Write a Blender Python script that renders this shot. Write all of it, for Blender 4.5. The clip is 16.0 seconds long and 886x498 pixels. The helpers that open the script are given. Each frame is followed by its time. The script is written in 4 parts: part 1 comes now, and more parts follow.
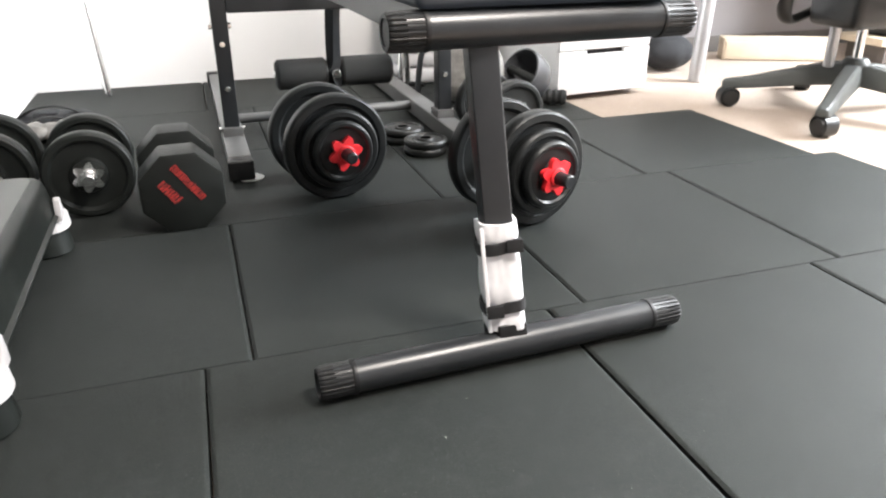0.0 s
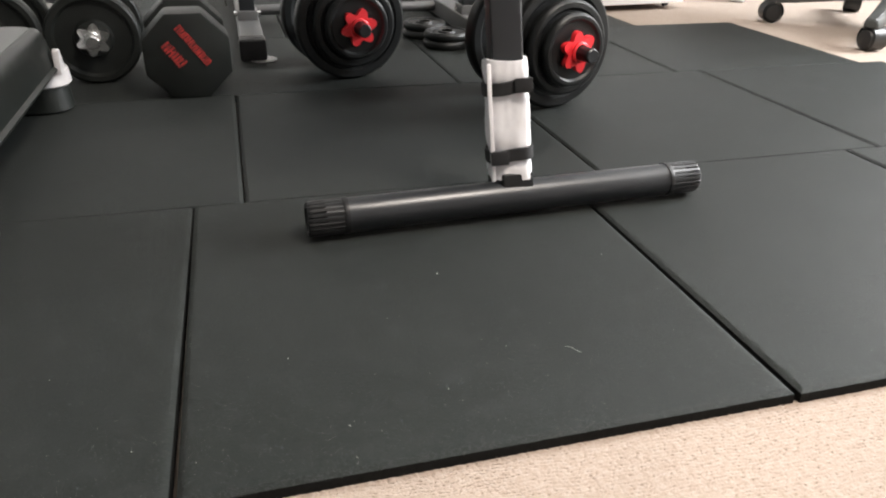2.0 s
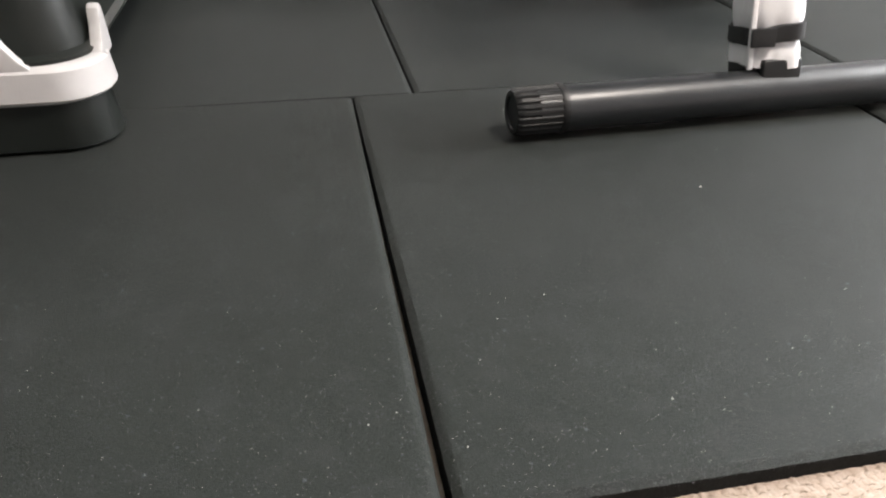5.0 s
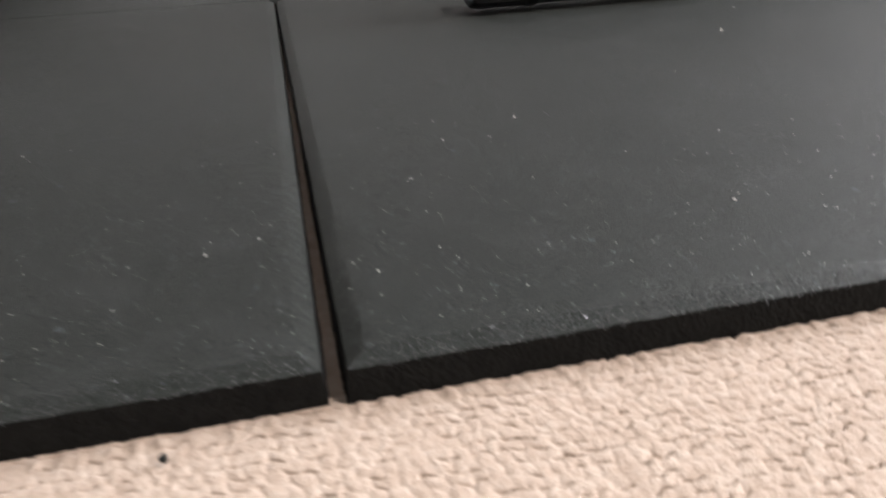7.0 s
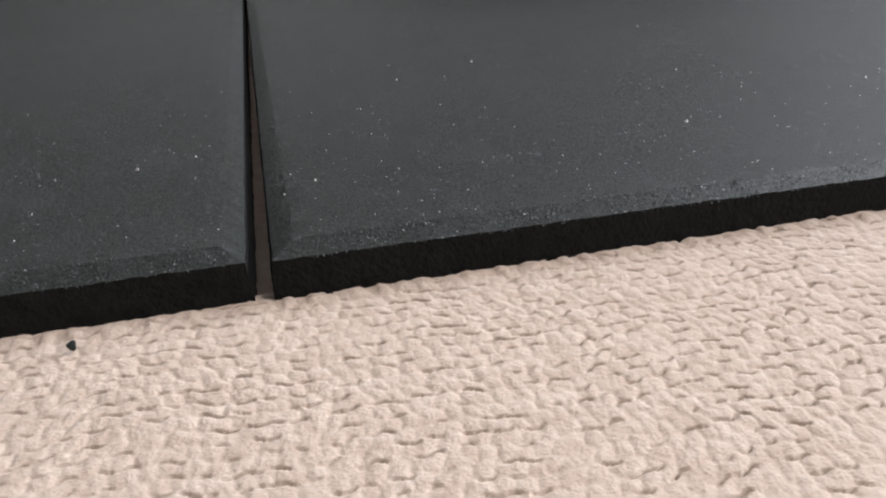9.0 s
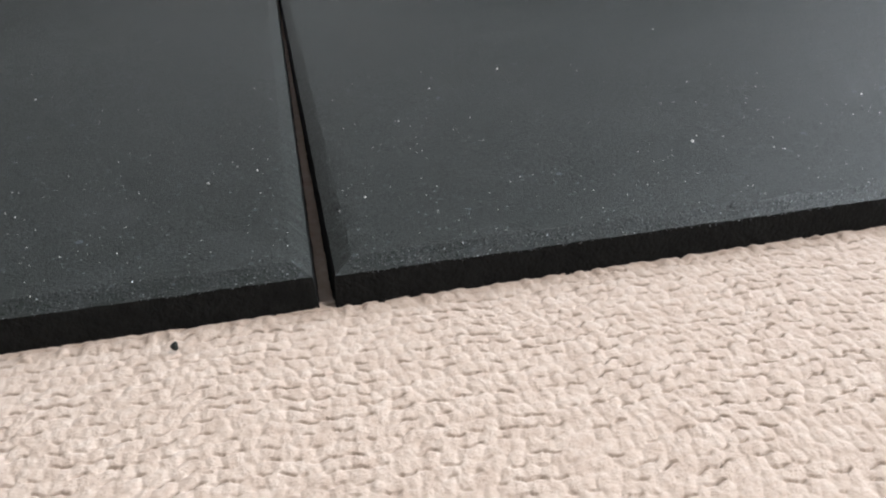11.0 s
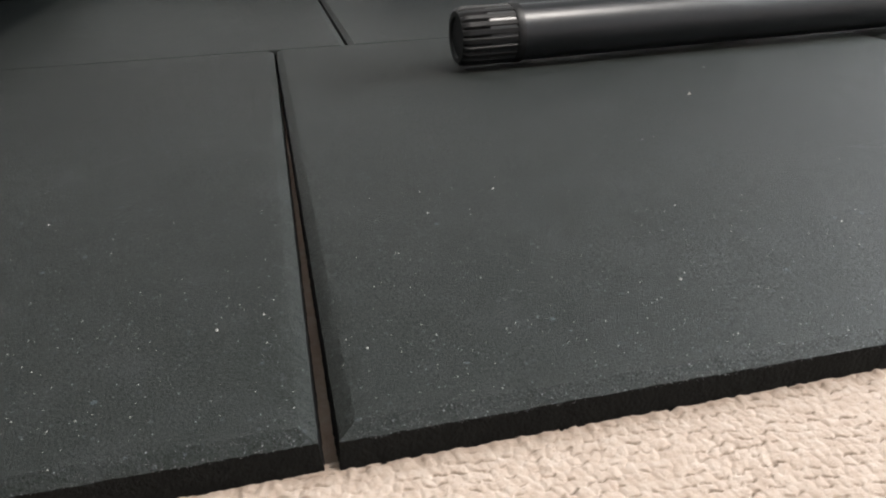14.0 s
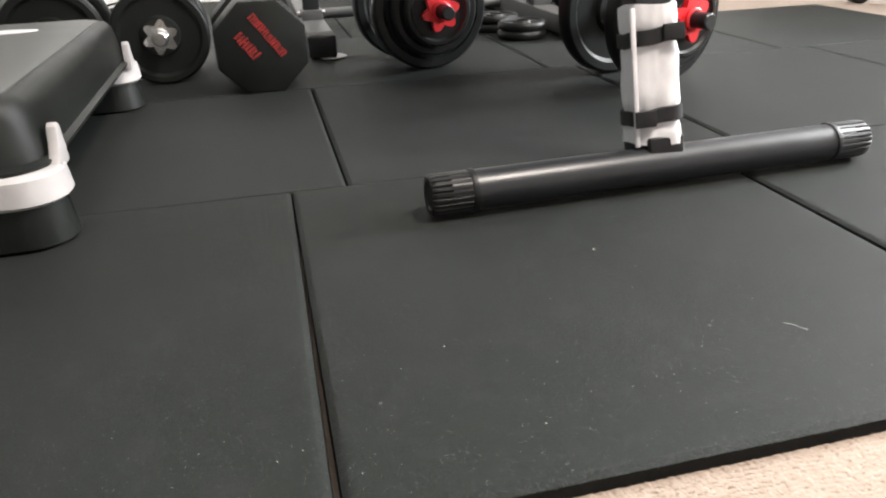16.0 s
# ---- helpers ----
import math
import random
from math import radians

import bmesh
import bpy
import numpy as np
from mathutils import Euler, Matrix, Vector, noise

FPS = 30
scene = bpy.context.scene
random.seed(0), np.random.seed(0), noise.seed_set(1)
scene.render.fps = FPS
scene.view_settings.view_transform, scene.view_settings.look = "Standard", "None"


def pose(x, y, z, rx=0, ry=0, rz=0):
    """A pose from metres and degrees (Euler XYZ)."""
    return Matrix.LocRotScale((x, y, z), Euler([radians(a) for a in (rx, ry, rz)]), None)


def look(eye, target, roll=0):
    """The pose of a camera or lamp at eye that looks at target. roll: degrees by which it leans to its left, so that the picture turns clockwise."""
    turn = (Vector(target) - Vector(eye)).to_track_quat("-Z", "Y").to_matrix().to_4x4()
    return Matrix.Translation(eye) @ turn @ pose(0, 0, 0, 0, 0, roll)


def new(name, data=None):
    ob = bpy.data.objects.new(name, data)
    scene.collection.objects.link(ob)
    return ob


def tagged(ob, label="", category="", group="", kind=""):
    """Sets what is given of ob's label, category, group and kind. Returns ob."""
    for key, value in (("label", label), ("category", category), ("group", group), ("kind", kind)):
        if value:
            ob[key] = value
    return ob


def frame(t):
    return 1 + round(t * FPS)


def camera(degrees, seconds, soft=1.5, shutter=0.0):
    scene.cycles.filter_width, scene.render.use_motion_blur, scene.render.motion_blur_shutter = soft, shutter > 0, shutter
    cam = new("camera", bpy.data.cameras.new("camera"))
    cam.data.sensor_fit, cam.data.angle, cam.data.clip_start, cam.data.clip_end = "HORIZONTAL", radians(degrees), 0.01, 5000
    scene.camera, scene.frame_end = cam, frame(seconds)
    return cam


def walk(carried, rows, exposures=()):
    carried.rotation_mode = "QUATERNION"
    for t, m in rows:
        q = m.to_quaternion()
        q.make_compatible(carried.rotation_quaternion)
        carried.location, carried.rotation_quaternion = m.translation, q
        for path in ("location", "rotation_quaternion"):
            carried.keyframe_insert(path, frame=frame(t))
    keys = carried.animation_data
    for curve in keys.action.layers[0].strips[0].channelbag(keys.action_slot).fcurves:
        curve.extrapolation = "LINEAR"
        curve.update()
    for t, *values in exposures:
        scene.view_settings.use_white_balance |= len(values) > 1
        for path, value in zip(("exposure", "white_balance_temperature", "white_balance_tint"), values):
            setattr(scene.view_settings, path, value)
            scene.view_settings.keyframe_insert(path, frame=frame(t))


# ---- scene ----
cam = camera(62.7, 16.0, soft=2.1, shutter=0.3)
PATH = [
    (0, (0.04, -0.373, 0.537), (0.62, 1.357, -0.281), -0.3),
    (0.5, (0.024, -0.484, 0.499), (0.618, 1.281, -0.231), 2.0),
    (1, (0.059, -0.473, 0.43), (0.69, 1.253, -0.361), 1.7),
    (1.5, (0.068, -0.435, 0.416), (0.593, 1.289, -0.45), 0.4),
    (2, (0.071, -0.393, 0.386), (0.564, 1.31, -0.54), 1.3),
    (2.5, (0.063, -0.38, 0.38), (0.545, 1.319, -0.559), 1.0),
    (3, (0.041, -0.36, 0.383), (0.495, 1.343, -0.563), 0.9),
    (3.5, (0.003, -0.319, 0.365), (0.378, 1.368, -0.642), -0.2),
    (4, (-0.026, -0.282, 0.341), (0.322, 1.383, -0.712), 0.8),
    (4.5, (-0.046, -0.235, 0.341), (0.318, 1.401, -0.75), 2.2),
    (4.7, (-0.051, -0.219, 0.317), (0.295, 1.416, -0.781), 1.4),
    (6.8, (-0.023, -0.142, 0.132), (0.313, 1.556, -0.87), -0.5),
    (7, (-0.007, -0.134, 0.097), (0.369, 1.587, -0.849), -2.2),
    (7.5, (0.012, -0.134, 0.072), (0.413, 1.606, -0.828), -3.7),
    (8, (0.01, -0.137, 0.061), (0.435, 1.623, -0.788), -1.7),
    (8.2, (0.008, -0.135, 0.057), (0.439, 1.62, -0.801), -1.8),
    (10.3, (-0.003, -0.161, 0.096), (0.383, 1.525, -0.908), -1.8),
    (10.5, (-0.004, -0.16, 0.095), (0.375, 1.524, -0.915), -1.6),
    (11, (-0.008, -0.16, 0.096), (0.366, 1.524, -0.917), -1.5),
    (11.5, (-0.01, -0.157, 0.097), (0.365, 1.534, -0.903), -1.4),
    (12, (-0.014, -0.156, 0.096), (0.361, 1.539, -0.896), -1.2),
    (12.5, (-0.009, -0.148, 0.101), (0.377, 1.556, -0.872), -1.7),
    (13, (-0.005, -0.149, 0.111), (0.39, 1.566, -0.84), -1.9),
    (13.5, (-0.007, -0.155, 0.127), (0.385, 1.571, -0.805), -1.4),
    (14, (-0.006, -0.153, 0.13), (0.39, 1.582, -0.782), -1.6),
    (14.5, (0.0, -0.151, 0.147), (0.401, 1.586, -0.761), -1.7),
    (15, (0.008, -0.167, 0.184), (0.415, 1.587, -0.685), -1.8),
    (15.5, (-0.002, -0.204, 0.242), (0.404, 1.554, -0.621), -2.8),
    (16, (-0.011, -0.282, 0.287), (0.398, 1.477, -0.573), -2.0),
]
EXPOSURES = [(0.0, 0.80, 6500, 10), (0.5, 0.20, 6500, 10), (1.0, -0.08, 6700, 11), (1.5, 0.08, 6700, 11), (2.5, 0.28, 6700, 11), (3.5, 0.53, 6700, 11), (4.7, 0.54, 6700, 11),
             (7.0, 0.27, 6600, 15), (8.2, 0.00, 6400, 15), (10.3, 0.20, 6050, 10), (12.0, 0.22, 6050, 10), (13.0, 0.23, 6100, 11), (14.5, 0.42, 6600, 9), (15.5, 0.60, 6700, 10), (16.0, 0.50, 6700, 11)]
walk(cam, [(t, look(eye, target, roll)) for t, eye, target, roll in PATH], EXPOSURES)

# ---------------------------------------------------------------- light
world = bpy.data.worlds.new("world")
scene.world = world
world.use_nodes = True
world.node_tree.nodes["Background"].inputs[0].default_value = (0.9, 0.93, 1.0, 1)
world.node_tree.nodes["Background"].inputs[1].default_value = 0.05


def area_lamp(name, eye, target, sx, sy, watts, color):
    d = bpy.data.lights.new(name, "AREA")
    d.shape, d.size, d.size_y, d.energy, d.color = "RECTANGLE", sx, sy, watts, color
    ob = new(name, d)
    ob.matrix_world = look(eye, target)
    return ob


CEIL = 2.40
LAMP = (1.05, -0.35)
WIN = (0.05, 1.45, 0.95, 2.15)  # the window in the east wall: y from, to, z from, to
area_lamp("ceiling_lamp_light", (LAMP[0], LAMP[1], CEIL - 0.075), (LAMP[0], LAMP[1], 0), 0.55, 0.55, 60, (1.0, 0.92, 0.85))
area_lamp("window_light", (3.63, 0.75, 1.55), (0.6, 0.35, 0.2), 1.30, 1.10, 240, (0.92, 0.96, 1.0))


# ---------------------------------------------------------------- materials
def material(name):
    m = bpy.data.materials.new(name)
    m.use_nodes = True
    nt = m.node_tree
    return m, nt, nt.nodes["Principled BSDF"]


def node(nt, kind, **values):
    n = nt.nodes.new(kind)
    for k, v in values.items():
        n.inputs[k].default_value = v
    return n


def ramp(nt, fac, stops):
    r = nt.nodes.new("ShaderNodeValToRGB")
    while len(r.color_ramp.elements) < len(stops):
        r.color_ramp.elements.new(0.5)
    for e, (p, c) in zip(r.color_ramp.elements, stops):
        e.position, e.color = p, (*c, 1)
    nt.links.new(fac, r.inputs["Fac"])
    return r.outputs["Color"]


def grey(v):
    return (v, v, v)


def surface(name, dark, light, rough=0.5, metal=0.0, scale=8.0, grain=300.0, bump=0.1, depth=0.001, spread=0.12, spec=0.5):
    """Two scales of variation: broad wear in colour and gloss, fine grain in relief."""
    m, nt, b = material(name)
    co = nt.nodes.new("ShaderNodeTexCoord").outputs["Object"]
    wear = node(nt, "ShaderNodeTexNoise", Scale=scale, Detail=6.0, Roughness=0.6)
    fine = node(nt, "ShaderNodeTexNoise", Scale=grain, Detail=3.0, Roughness=0.6)
    nt.links.new(co, wear.inputs["Vector"])
    nt.links.new(co, fine.inputs["Vector"])
    nt.links.new(ramp(nt, wear.outputs["Fac"], [(0.3, dark), (0.7, light)]), b.inputs["Base Color"])
    gl = nt.nodes.new("ShaderNodeMapRange")
    gl.inputs["To Min"].default_value, gl.inputs["To Max"].default_value = max(rough - spread, 0.03), min(rough + spread, 1)
    nt.links.new(wear.outputs["Fac"], gl.inputs["Value"])
    nt.links.new(gl.outputs["Result"], b.inputs["Roughness"])
    bp = node(nt, "ShaderNodeBump", Strength=bump, Distance=depth)
    nt.links.new(fine.outputs["Fac"], bp.inputs["Height"])
    nt.links.new(bp.outputs["Normal"], b.inputs["Normal"])
    b.inputs["Metallic"].default_value = metal
    b.inputs["Specular IOR Level"].default_value = spec
    return m


def cell_specks(nt, co, scale, share, size):
    """One in the middle of some cells: share of the cells, size against the cell."""
    v = node(nt, "ShaderNodeTexVoronoi", Scale=scale)
    nt.links.new(co, v.inputs["Vector"])
    near = nt.nodes.new("ShaderNodeMath")
    near.operation = "LESS_THAN"
    near.inputs[1].default_value = size
    nt.links.new(v.outputs["Distance"], near.inputs[0])
    sep = nt.nodes.new("ShaderNodeSeparateColor")
    nt.links.new(v.outputs["Color"], sep.inputs[0])
    few = nt.nodes.new("ShaderNodeMath")
    few.operation = "GREATER_THAN"
    few.inputs[1].default_value = 1 - share
    nt.links.new(sep.outputs[0], few.inputs[0])
    both = nt.nodes.new("ShaderNodeMath")
    both.operation = "MULTIPLY"
    nt.links.new(near.outputs[0], both.inputs[0])
    nt.links.new(few.outputs[0], both.inputs[1])
    return both.outputs[0]


def rubber_mat_material():
    m, nt, b = material("mat_rubber")
    co = nt.nodes.new("ShaderNodeNewGeometry").outputs["Position"]
    broad = node(nt, "ShaderNodeTexNoise", Scale=5.0, Detail=5.0, Roughness=0.65)
    scuff = node(nt, "ShaderNodeTexNoise", Scale=38.0, Detail=6.0, Roughness=0.7)
    granule = node(nt, "ShaderNodeTexNoise", Scale=900.0, Detail=5.0, Roughness=0.75)
    grit = node(nt, "ShaderNodeTexNoise", Scale=2600.0, Detail=2.0)
    for n in (broad, scuff, granule, grit):
        nt.links.new(co, n.inputs["Vector"])
    color = ramp(nt, broad.outputs["Fac"], [(0.3, (0.0125, 0.0142, 0.0130)), (0.72, (0.0185, 0.0206, 0.0192))])
    layers = [
        (ramp(nt, scuff.outputs["Fac"], [(0.50, grey(0.0)), (0.80, grey(0.6))]), (0.036, 0.038, 0.039)),
        (ramp(nt, granule.outputs["Fac"], [(0.54, grey(0.0)), (0.70, grey(0.9))]), (0.034, 0.037, 0.038)),
        (cell_specks(nt, co, 420.0, 0.10, 0.30), (0.034, 0.037, 0.040)),
        (cell_specks(nt, co, 150.0, 0.05, 0.16), (0.045, 0.051, 0.058)),
        (cell_specks(nt, co, 1100.0, 0.024, 0.28), (0.16, 0.17, 0.175)),
    ]
    for fac, tint in layers:
        mix = nt.nodes.new("ShaderNodeMixRGB")
        mix.inputs["Color2"].default_value = (*tint, 1)
        nt.links.new(fac, mix.inputs["Fac"])
        nt.links.new(color, mix.inputs["Color1"])
        color = mix.outputs[0]
    nt.links.new(color, b.inputs["Base Color"])
    gl = nt.nodes.new("ShaderNodeMapRange")
    gl.inputs["To Min"].default_value, gl.inputs["To Max"].default_value = 0.50, 0.66
    nt.links.new(scuff.outputs["Fac"], gl.inputs["Value"])
    nt.links.new(gl.outputs["Result"], b.inputs["Roughness"])
    # small matt pits between the granules
    pits = nt.nodes.new("ShaderNodeMath")
    pits.operation = "MAXIMUM"
    nt.links.new(cell_specks(nt, co, 620.0, 0.07, 0.24), pits.inputs[0])
    nt.links.new(cell_specks(nt, co, 1000.0, 0.09, 0.34), pits.inputs[1])
    dull = nt.nodes.new("ShaderNodeMapRange")
    dull.inputs["To Min"].default_value, dull.inputs["To Max"].default_value = 0.17, 0.03
    nt.links.new(pits.outputs[0], dull.inputs["Value"])
    nt.links.new(dull.outputs["Result"], b.inputs["Specular IOR Level"])
    b.inputs["Specular Tint"].default_value = (0.92, 1.0, 0.96, 1)
    b1 = node(nt, "ShaderNodeBump", Strength=0.85, Distance=0.0008)
    nt.links.new(granule.outputs["Fac"], b1.inputs["Height"])
    b2 = node(nt, "ShaderNodeBump", Strength=0.35, Distance=0.0003)
    nt.links.new(grit.outputs["Fac"], b2.inputs["Height"])
    nt.links.new(b1.outputs["Normal"], b2.inputs["Normal"])
    nt.links.new(b2.outputs["Normal"], b.inputs["Normal"])
    return m


def carpet_material():
    m, nt, b = material("carpet_loop_pile")
    co = nt.nodes.new("ShaderNodeNewGeometry").outputs["Position"]
    broad = node(nt, "ShaderNodeTexNoise", Scale=3.5, Detail=4.0)
    tuft = node(nt, "ShaderNodeTexNoise", Scale=170.0, Detail=3.0, Roughness=0.7)
    fibre = node(nt, "ShaderNodeTexNoise", Scale=1400.0, Detail=3.0, Roughness=0.7)
    for n in (broad, tuft, fibre):
        nt.links.new(co, n.inputs["Vector"])
    a = ramp(nt, tuft.outputs["Fac"], [(0.25, (0.30, 0.231, 0.182)), (0.5, (0.36, 0.289, 0.235)), (0.75, (0.41, 0.342, 0.287))])
    c = ramp(nt, broad.outputs["Fac"], [(0.3, grey(0.88)), (0.7, grey(1.0))])
    mul = nt.nodes.new("ShaderNodeMixRGB")
    mul.blend_type = "MULTIPLY"
    mul.inputs["Fac"].default_value = 1
    nt.links.new(a, mul.inputs["Color1"])
    nt.links.new(c, mul.inputs["Color2"])
    nt.links.new(mul.outputs[0], b.inputs["Base Color"])
    b.inputs["Roughness"].default_value = 0.95
    b.inputs["Sheen Weight"].default_value = 0.08
    bp = node(nt, "ShaderNodeBump", Strength=0.35, Distance=0.0008)
    nt.links.new(fibre.outputs["Fac"], bp.inputs["Height"])
    b1 = node(nt, "ShaderNodeBump", Strength=0.2, Distance=0.002)
    nt.links.new(tuft.outputs["Fac"], b1.inputs["Height"])
    nt.links.new(b1.outputs["Normal"], bp.inputs["Normal"])
    nt.links.new(bp.outputs["Normal"], b.inputs["Normal"])
    return m


M_MAT = rubber_mat_material()
# coarse cut sides, with the shade they stand in mixed into the darker colour
M_MATSIDE = surface("mat_rubber_cut_shaded", (0.0045, 0.005, 0.005), (0.012, 0.0125, 0.012), 0.8, scale=240, grain=700, bump=0.7, depth=0.0008, spec=0.12)
M_CARPET = carpet_material()
M_GRAIN = surface("rubber_grain", (0.010, 0.012, 0.012), (0.075, 0.080, 0.084), 0.34, scale=900, spec=0.6, bump=0.0)
M_WALL = surface("wall_paint", (0.76, 0.745, 0.73), (0.82, 0.81, 0.795), 0.75, scale=1.5, grain=220, bump=0.15)
M_CEIL = surface("ceiling_paint", (0.8, 0.8, 0.79), (0.84, 0.84, 0.83), 0.85, scale=2, grain=180, bump=0.15)
# grey holds the desk's shade; on the south wall it cuts bounce
M_WALLDIM = surface("wall_grey_dimmed", (0.24, 0.225, 0.232), (0.28, 0.265, 0.27), 0.75, scale=1.5, grain=220, bump=0.15)
# for the unseen wall that keeps reflections in the left mats dark
M_WALLDARK = surface("wall_unseen_dark", (0.045, 0.05, 0.047), (0.06, 0.065, 0.06), 0.7, scale=1.5, grain=220, bump=0.15)
M_SKIRT = surface("skirting_paint", (0.10, 0.09, 0.085), (0.14, 0.13, 0.12), 0.6, scale=6)
M_STEEL = surface("black_powder_coat", (0.014, 0.0155, 0.017), (0.022, 0.0245, 0.027), 0.34, spec=0.50, scale=9, grain=900, bump=0.12, depth=0.0004)
M_STEELG = surface("grey_powder_coat", (0.10, 0.10, 0.10), (0.15, 0.15, 0.148), 0.42, metal=0.35, scale=9, grain=900, bump=0.1)
M_CAP = surface("cap_plastic", (0.007, 0.0075, 0.008), (0.014, 0.0145, 0.015), 0.45, spec=0.35, scale=30, grain=600, bump=0.15)
M_CLOTH = surface("white_padding_cloth", (0.74, 0.735, 0.755), (0.84, 0.835, 0.855), 0.62, scale=26, grain=420, bump=0.25, depth=0.001)
M_STRAP = surface("black_hook_strap", (0.008, 0.008, 0.009), (0.016, 0.016, 0.017), 0.85, scale=60, grain=900, bump=0.5)
M_VINYL = surface("navy_vinyl", (0.026, 0.036, 0.052), (0.036, 0.048, 0.066), 0.36, scale=7, grain=500, bump=0.2)
M_RED = surface("red_plastic", (0.74, 0.022, 0.03), (0.86, 0.04, 0.05), 0.38, scale=20, grain=400)
M_REDTEXT = surface("red_print", (0.10, 0.012, 0.010), (0.55, 0.035, 0.030), 0.6, scale=60)
M_PLATE = surface("black_vinyl_plate", (0.009, 0.0098, 0.0098), (0.015, 0.0162, 0.0162), 0.42, spec=0.32, scale=14, grain=350, bump=0.15)
M_PLATEG = surface("dusty_rubber_plate", (0.0062, 0.0074, 0.0067), (0.0110, 0.0130, 0.0118), 0.5, spec=0.30, scale=18, grain=500, bump=0.25)
M_IRON = surface("grey_cast_iron", (0.06, 0.06, 0.062), (0.10, 0.10, 0.103), 0.4, metal=0.4, scale=20, grain=300, bump=0.3)
M_CHROME = surface("chrome", (0.7, 0.7, 0.69), (0.82, 0.82, 0.81), 0.16, metal=1.0, scale=30, spread=0.06, bump=0.03)
M_FOAM = surface("black_foam", (0.011, 0.012, 0.012), (0.018, 0.019, 0.019), 0.88, scale=25, grain=420, bump=0.5)
M_STEP = surface("step_black_plastic", (0.0060, 0.0078, 0.0068), (0.0100, 0.0125, 0.0110), 0.45, spec=0.30, scale=12, grain=700, bump=0.3, depth=0.0006)
M_STEPTOP = surface("step_tread", (0.085, 0.088, 0.085), (0.12, 0.123, 0.119), 0.5, scale=12, grain=500, bump=0.5, depth=0.001)
M_STEPGREY = surface("step_grey_plastic", (0.42, 0.41, 0.41), (0.52, 0.505, 0.505), 0.5, scale=12, grain=500, bump=0.15)
M_WHITE = surface("white_foil", (0.8, 0.8, 0.8), (0.85, 0.85, 0.85), 0.35, scale=3, grain=300, bump=0.05)
M_DARK = surface("dark_recess", (0.01, 0.01, 0.011), (0.018, 0.018, 0.019), 0.7)
M_GREYPLASTIC = surface("grey_chair_plastic", (0.05, 0.055, 0.053), (0.078, 0.083, 0.08), 0.46, scale=12, grain=700, bump=0.25)
M_CASTER = surface("black_caster", (0.010, 0.011, 0.011), (0.018, 0.019, 0.019), 0.4, scale=25)
M_FABRIC = surface("black_fabric", (0.011, 0.012, 0.014), (0.022, 0.023, 0.026), 0.92, scale=40, grain=800, bump=0.6)
M_CARD = surface("pale_cardboard", (0.5, 0.42, 0.31), (0.6, 0.52, 0.41), 0.8, scale=9, grain=260, bump=0.2)
M_LEG = surface("silver_desk_paint", (0.42, 0.42, 0.43), (0.5, 0.5, 0.51), 0.38, metal=0.5, scale=9)
M_TOWEL = surface("grey_white_cloth", (0.5, 0.5, 0.51), (0.66, 0.66, 0.67), 0.9, scale=16, grain=350, bump=0.6, depth=0.003)
M_CLEAR = surface("milky_pad", (0.3, 0.3, 0.29), (0.42, 0.42, 0.4), 0.35, scale=30)
M_GREYCLOTH = surface("grey_strap_cloth", (0.16, 0.15, 0.14), (0.27, 0.26, 0.245), 0.9, scale=40, grain=600, bump=0.6)
M_BALL = surface("grey_moulded_rubber", (0.055, 0.057, 0.062), (0.085, 0.087, 0.092), 0.42, scale=25, grain=600, bump=0.3)
M_LINT = surface("pale_lint", (0.34, 0.34, 0.33), (0.6, 0.585, 0.54), 0.9, scale=300)
M_GLOW, nt_, b_ = material("lamp_diffuser")
b_.inputs["Base Color"].default_value = (0.9, 0.9, 0.9, 1)
b_.inputs["Emission Color"].default_value = (1, 0.96, 0.9, 1)
b_.inputs["Emission Strength"].default_value = 3.0
M_SKY, nt_, b_ = material("window_daylight")
b_.inputs["Emission Color"].default_value = (0.85, 0.92, 1, 1)
b_.inputs["Emission Strength"].default_value = 2.5


# ---------------------------------------------------------------- mesh tools
def mesh_of(name, bm, mat, smooth=35):
    me = bpy.data.meshes.new(name)
    bmesh.ops.recalc_face_normals(bm, faces=bm.faces[:])
    bm.to_mesh(me)
    bm.free()
    me.materials.append(mat)
    if smooth:
        for p in me.polygons:
            p.use_smooth = True
        me.set_sharp_from_angle(angle=radians(smooth))
    return me


def thing(name, m=Matrix(), label="", category="", group="", kind=""):
    ob = new(name)
    ob.empty_display_size = 0.05
    ob.matrix_world = m
    return tagged(ob, label, category, group, kind)


def part(name, bm, mat, parent, label="", m=None, smooth=35):
    ob = new(name, mesh_of(name, bm, mat, smooth))
    ob.parent = parent
    if m is not None:
        ob.matrix_basis = m
    return tagged(ob, label)


def single(name, bm, mat, m=Matrix(), label="", category="", group="", kind="", smooth=35):
    ob = new(name, mesh_of(name, bm, mat, smooth))
    ob.matrix_world = m
    return tagged(ob, label, category, group, kind)


def box(x0, x1, y0, y1, z0, z1, bevel=0.0, seg=2, bm=None):
    own = bmesh.new()
    bmesh.ops.create_cube(own, size=1)
    for v in own.verts:
        v.co = Vector(((x0 + x1) / 2 + v.co.x * (x1 - x0), (y0 + y1) / 2 + v.co.y * (y1 - y0), (z0 + z1) / 2 + v.co.z * (z1 - z0)))
    if bevel:
        bmesh.ops.bevel(own, geom=own.edges[:], offset=bevel, segments=seg, profile=0.6, affect="EDGES")
    if bm is None:
        return own
    return join(bm, own)


def join(bm, other):
    me = bpy.data.meshes.new("tmp")
    other.to_mesh(me)
    other.free()
    bm.from_mesh(me)
    bpy.data.meshes.remove(me)
    return bm


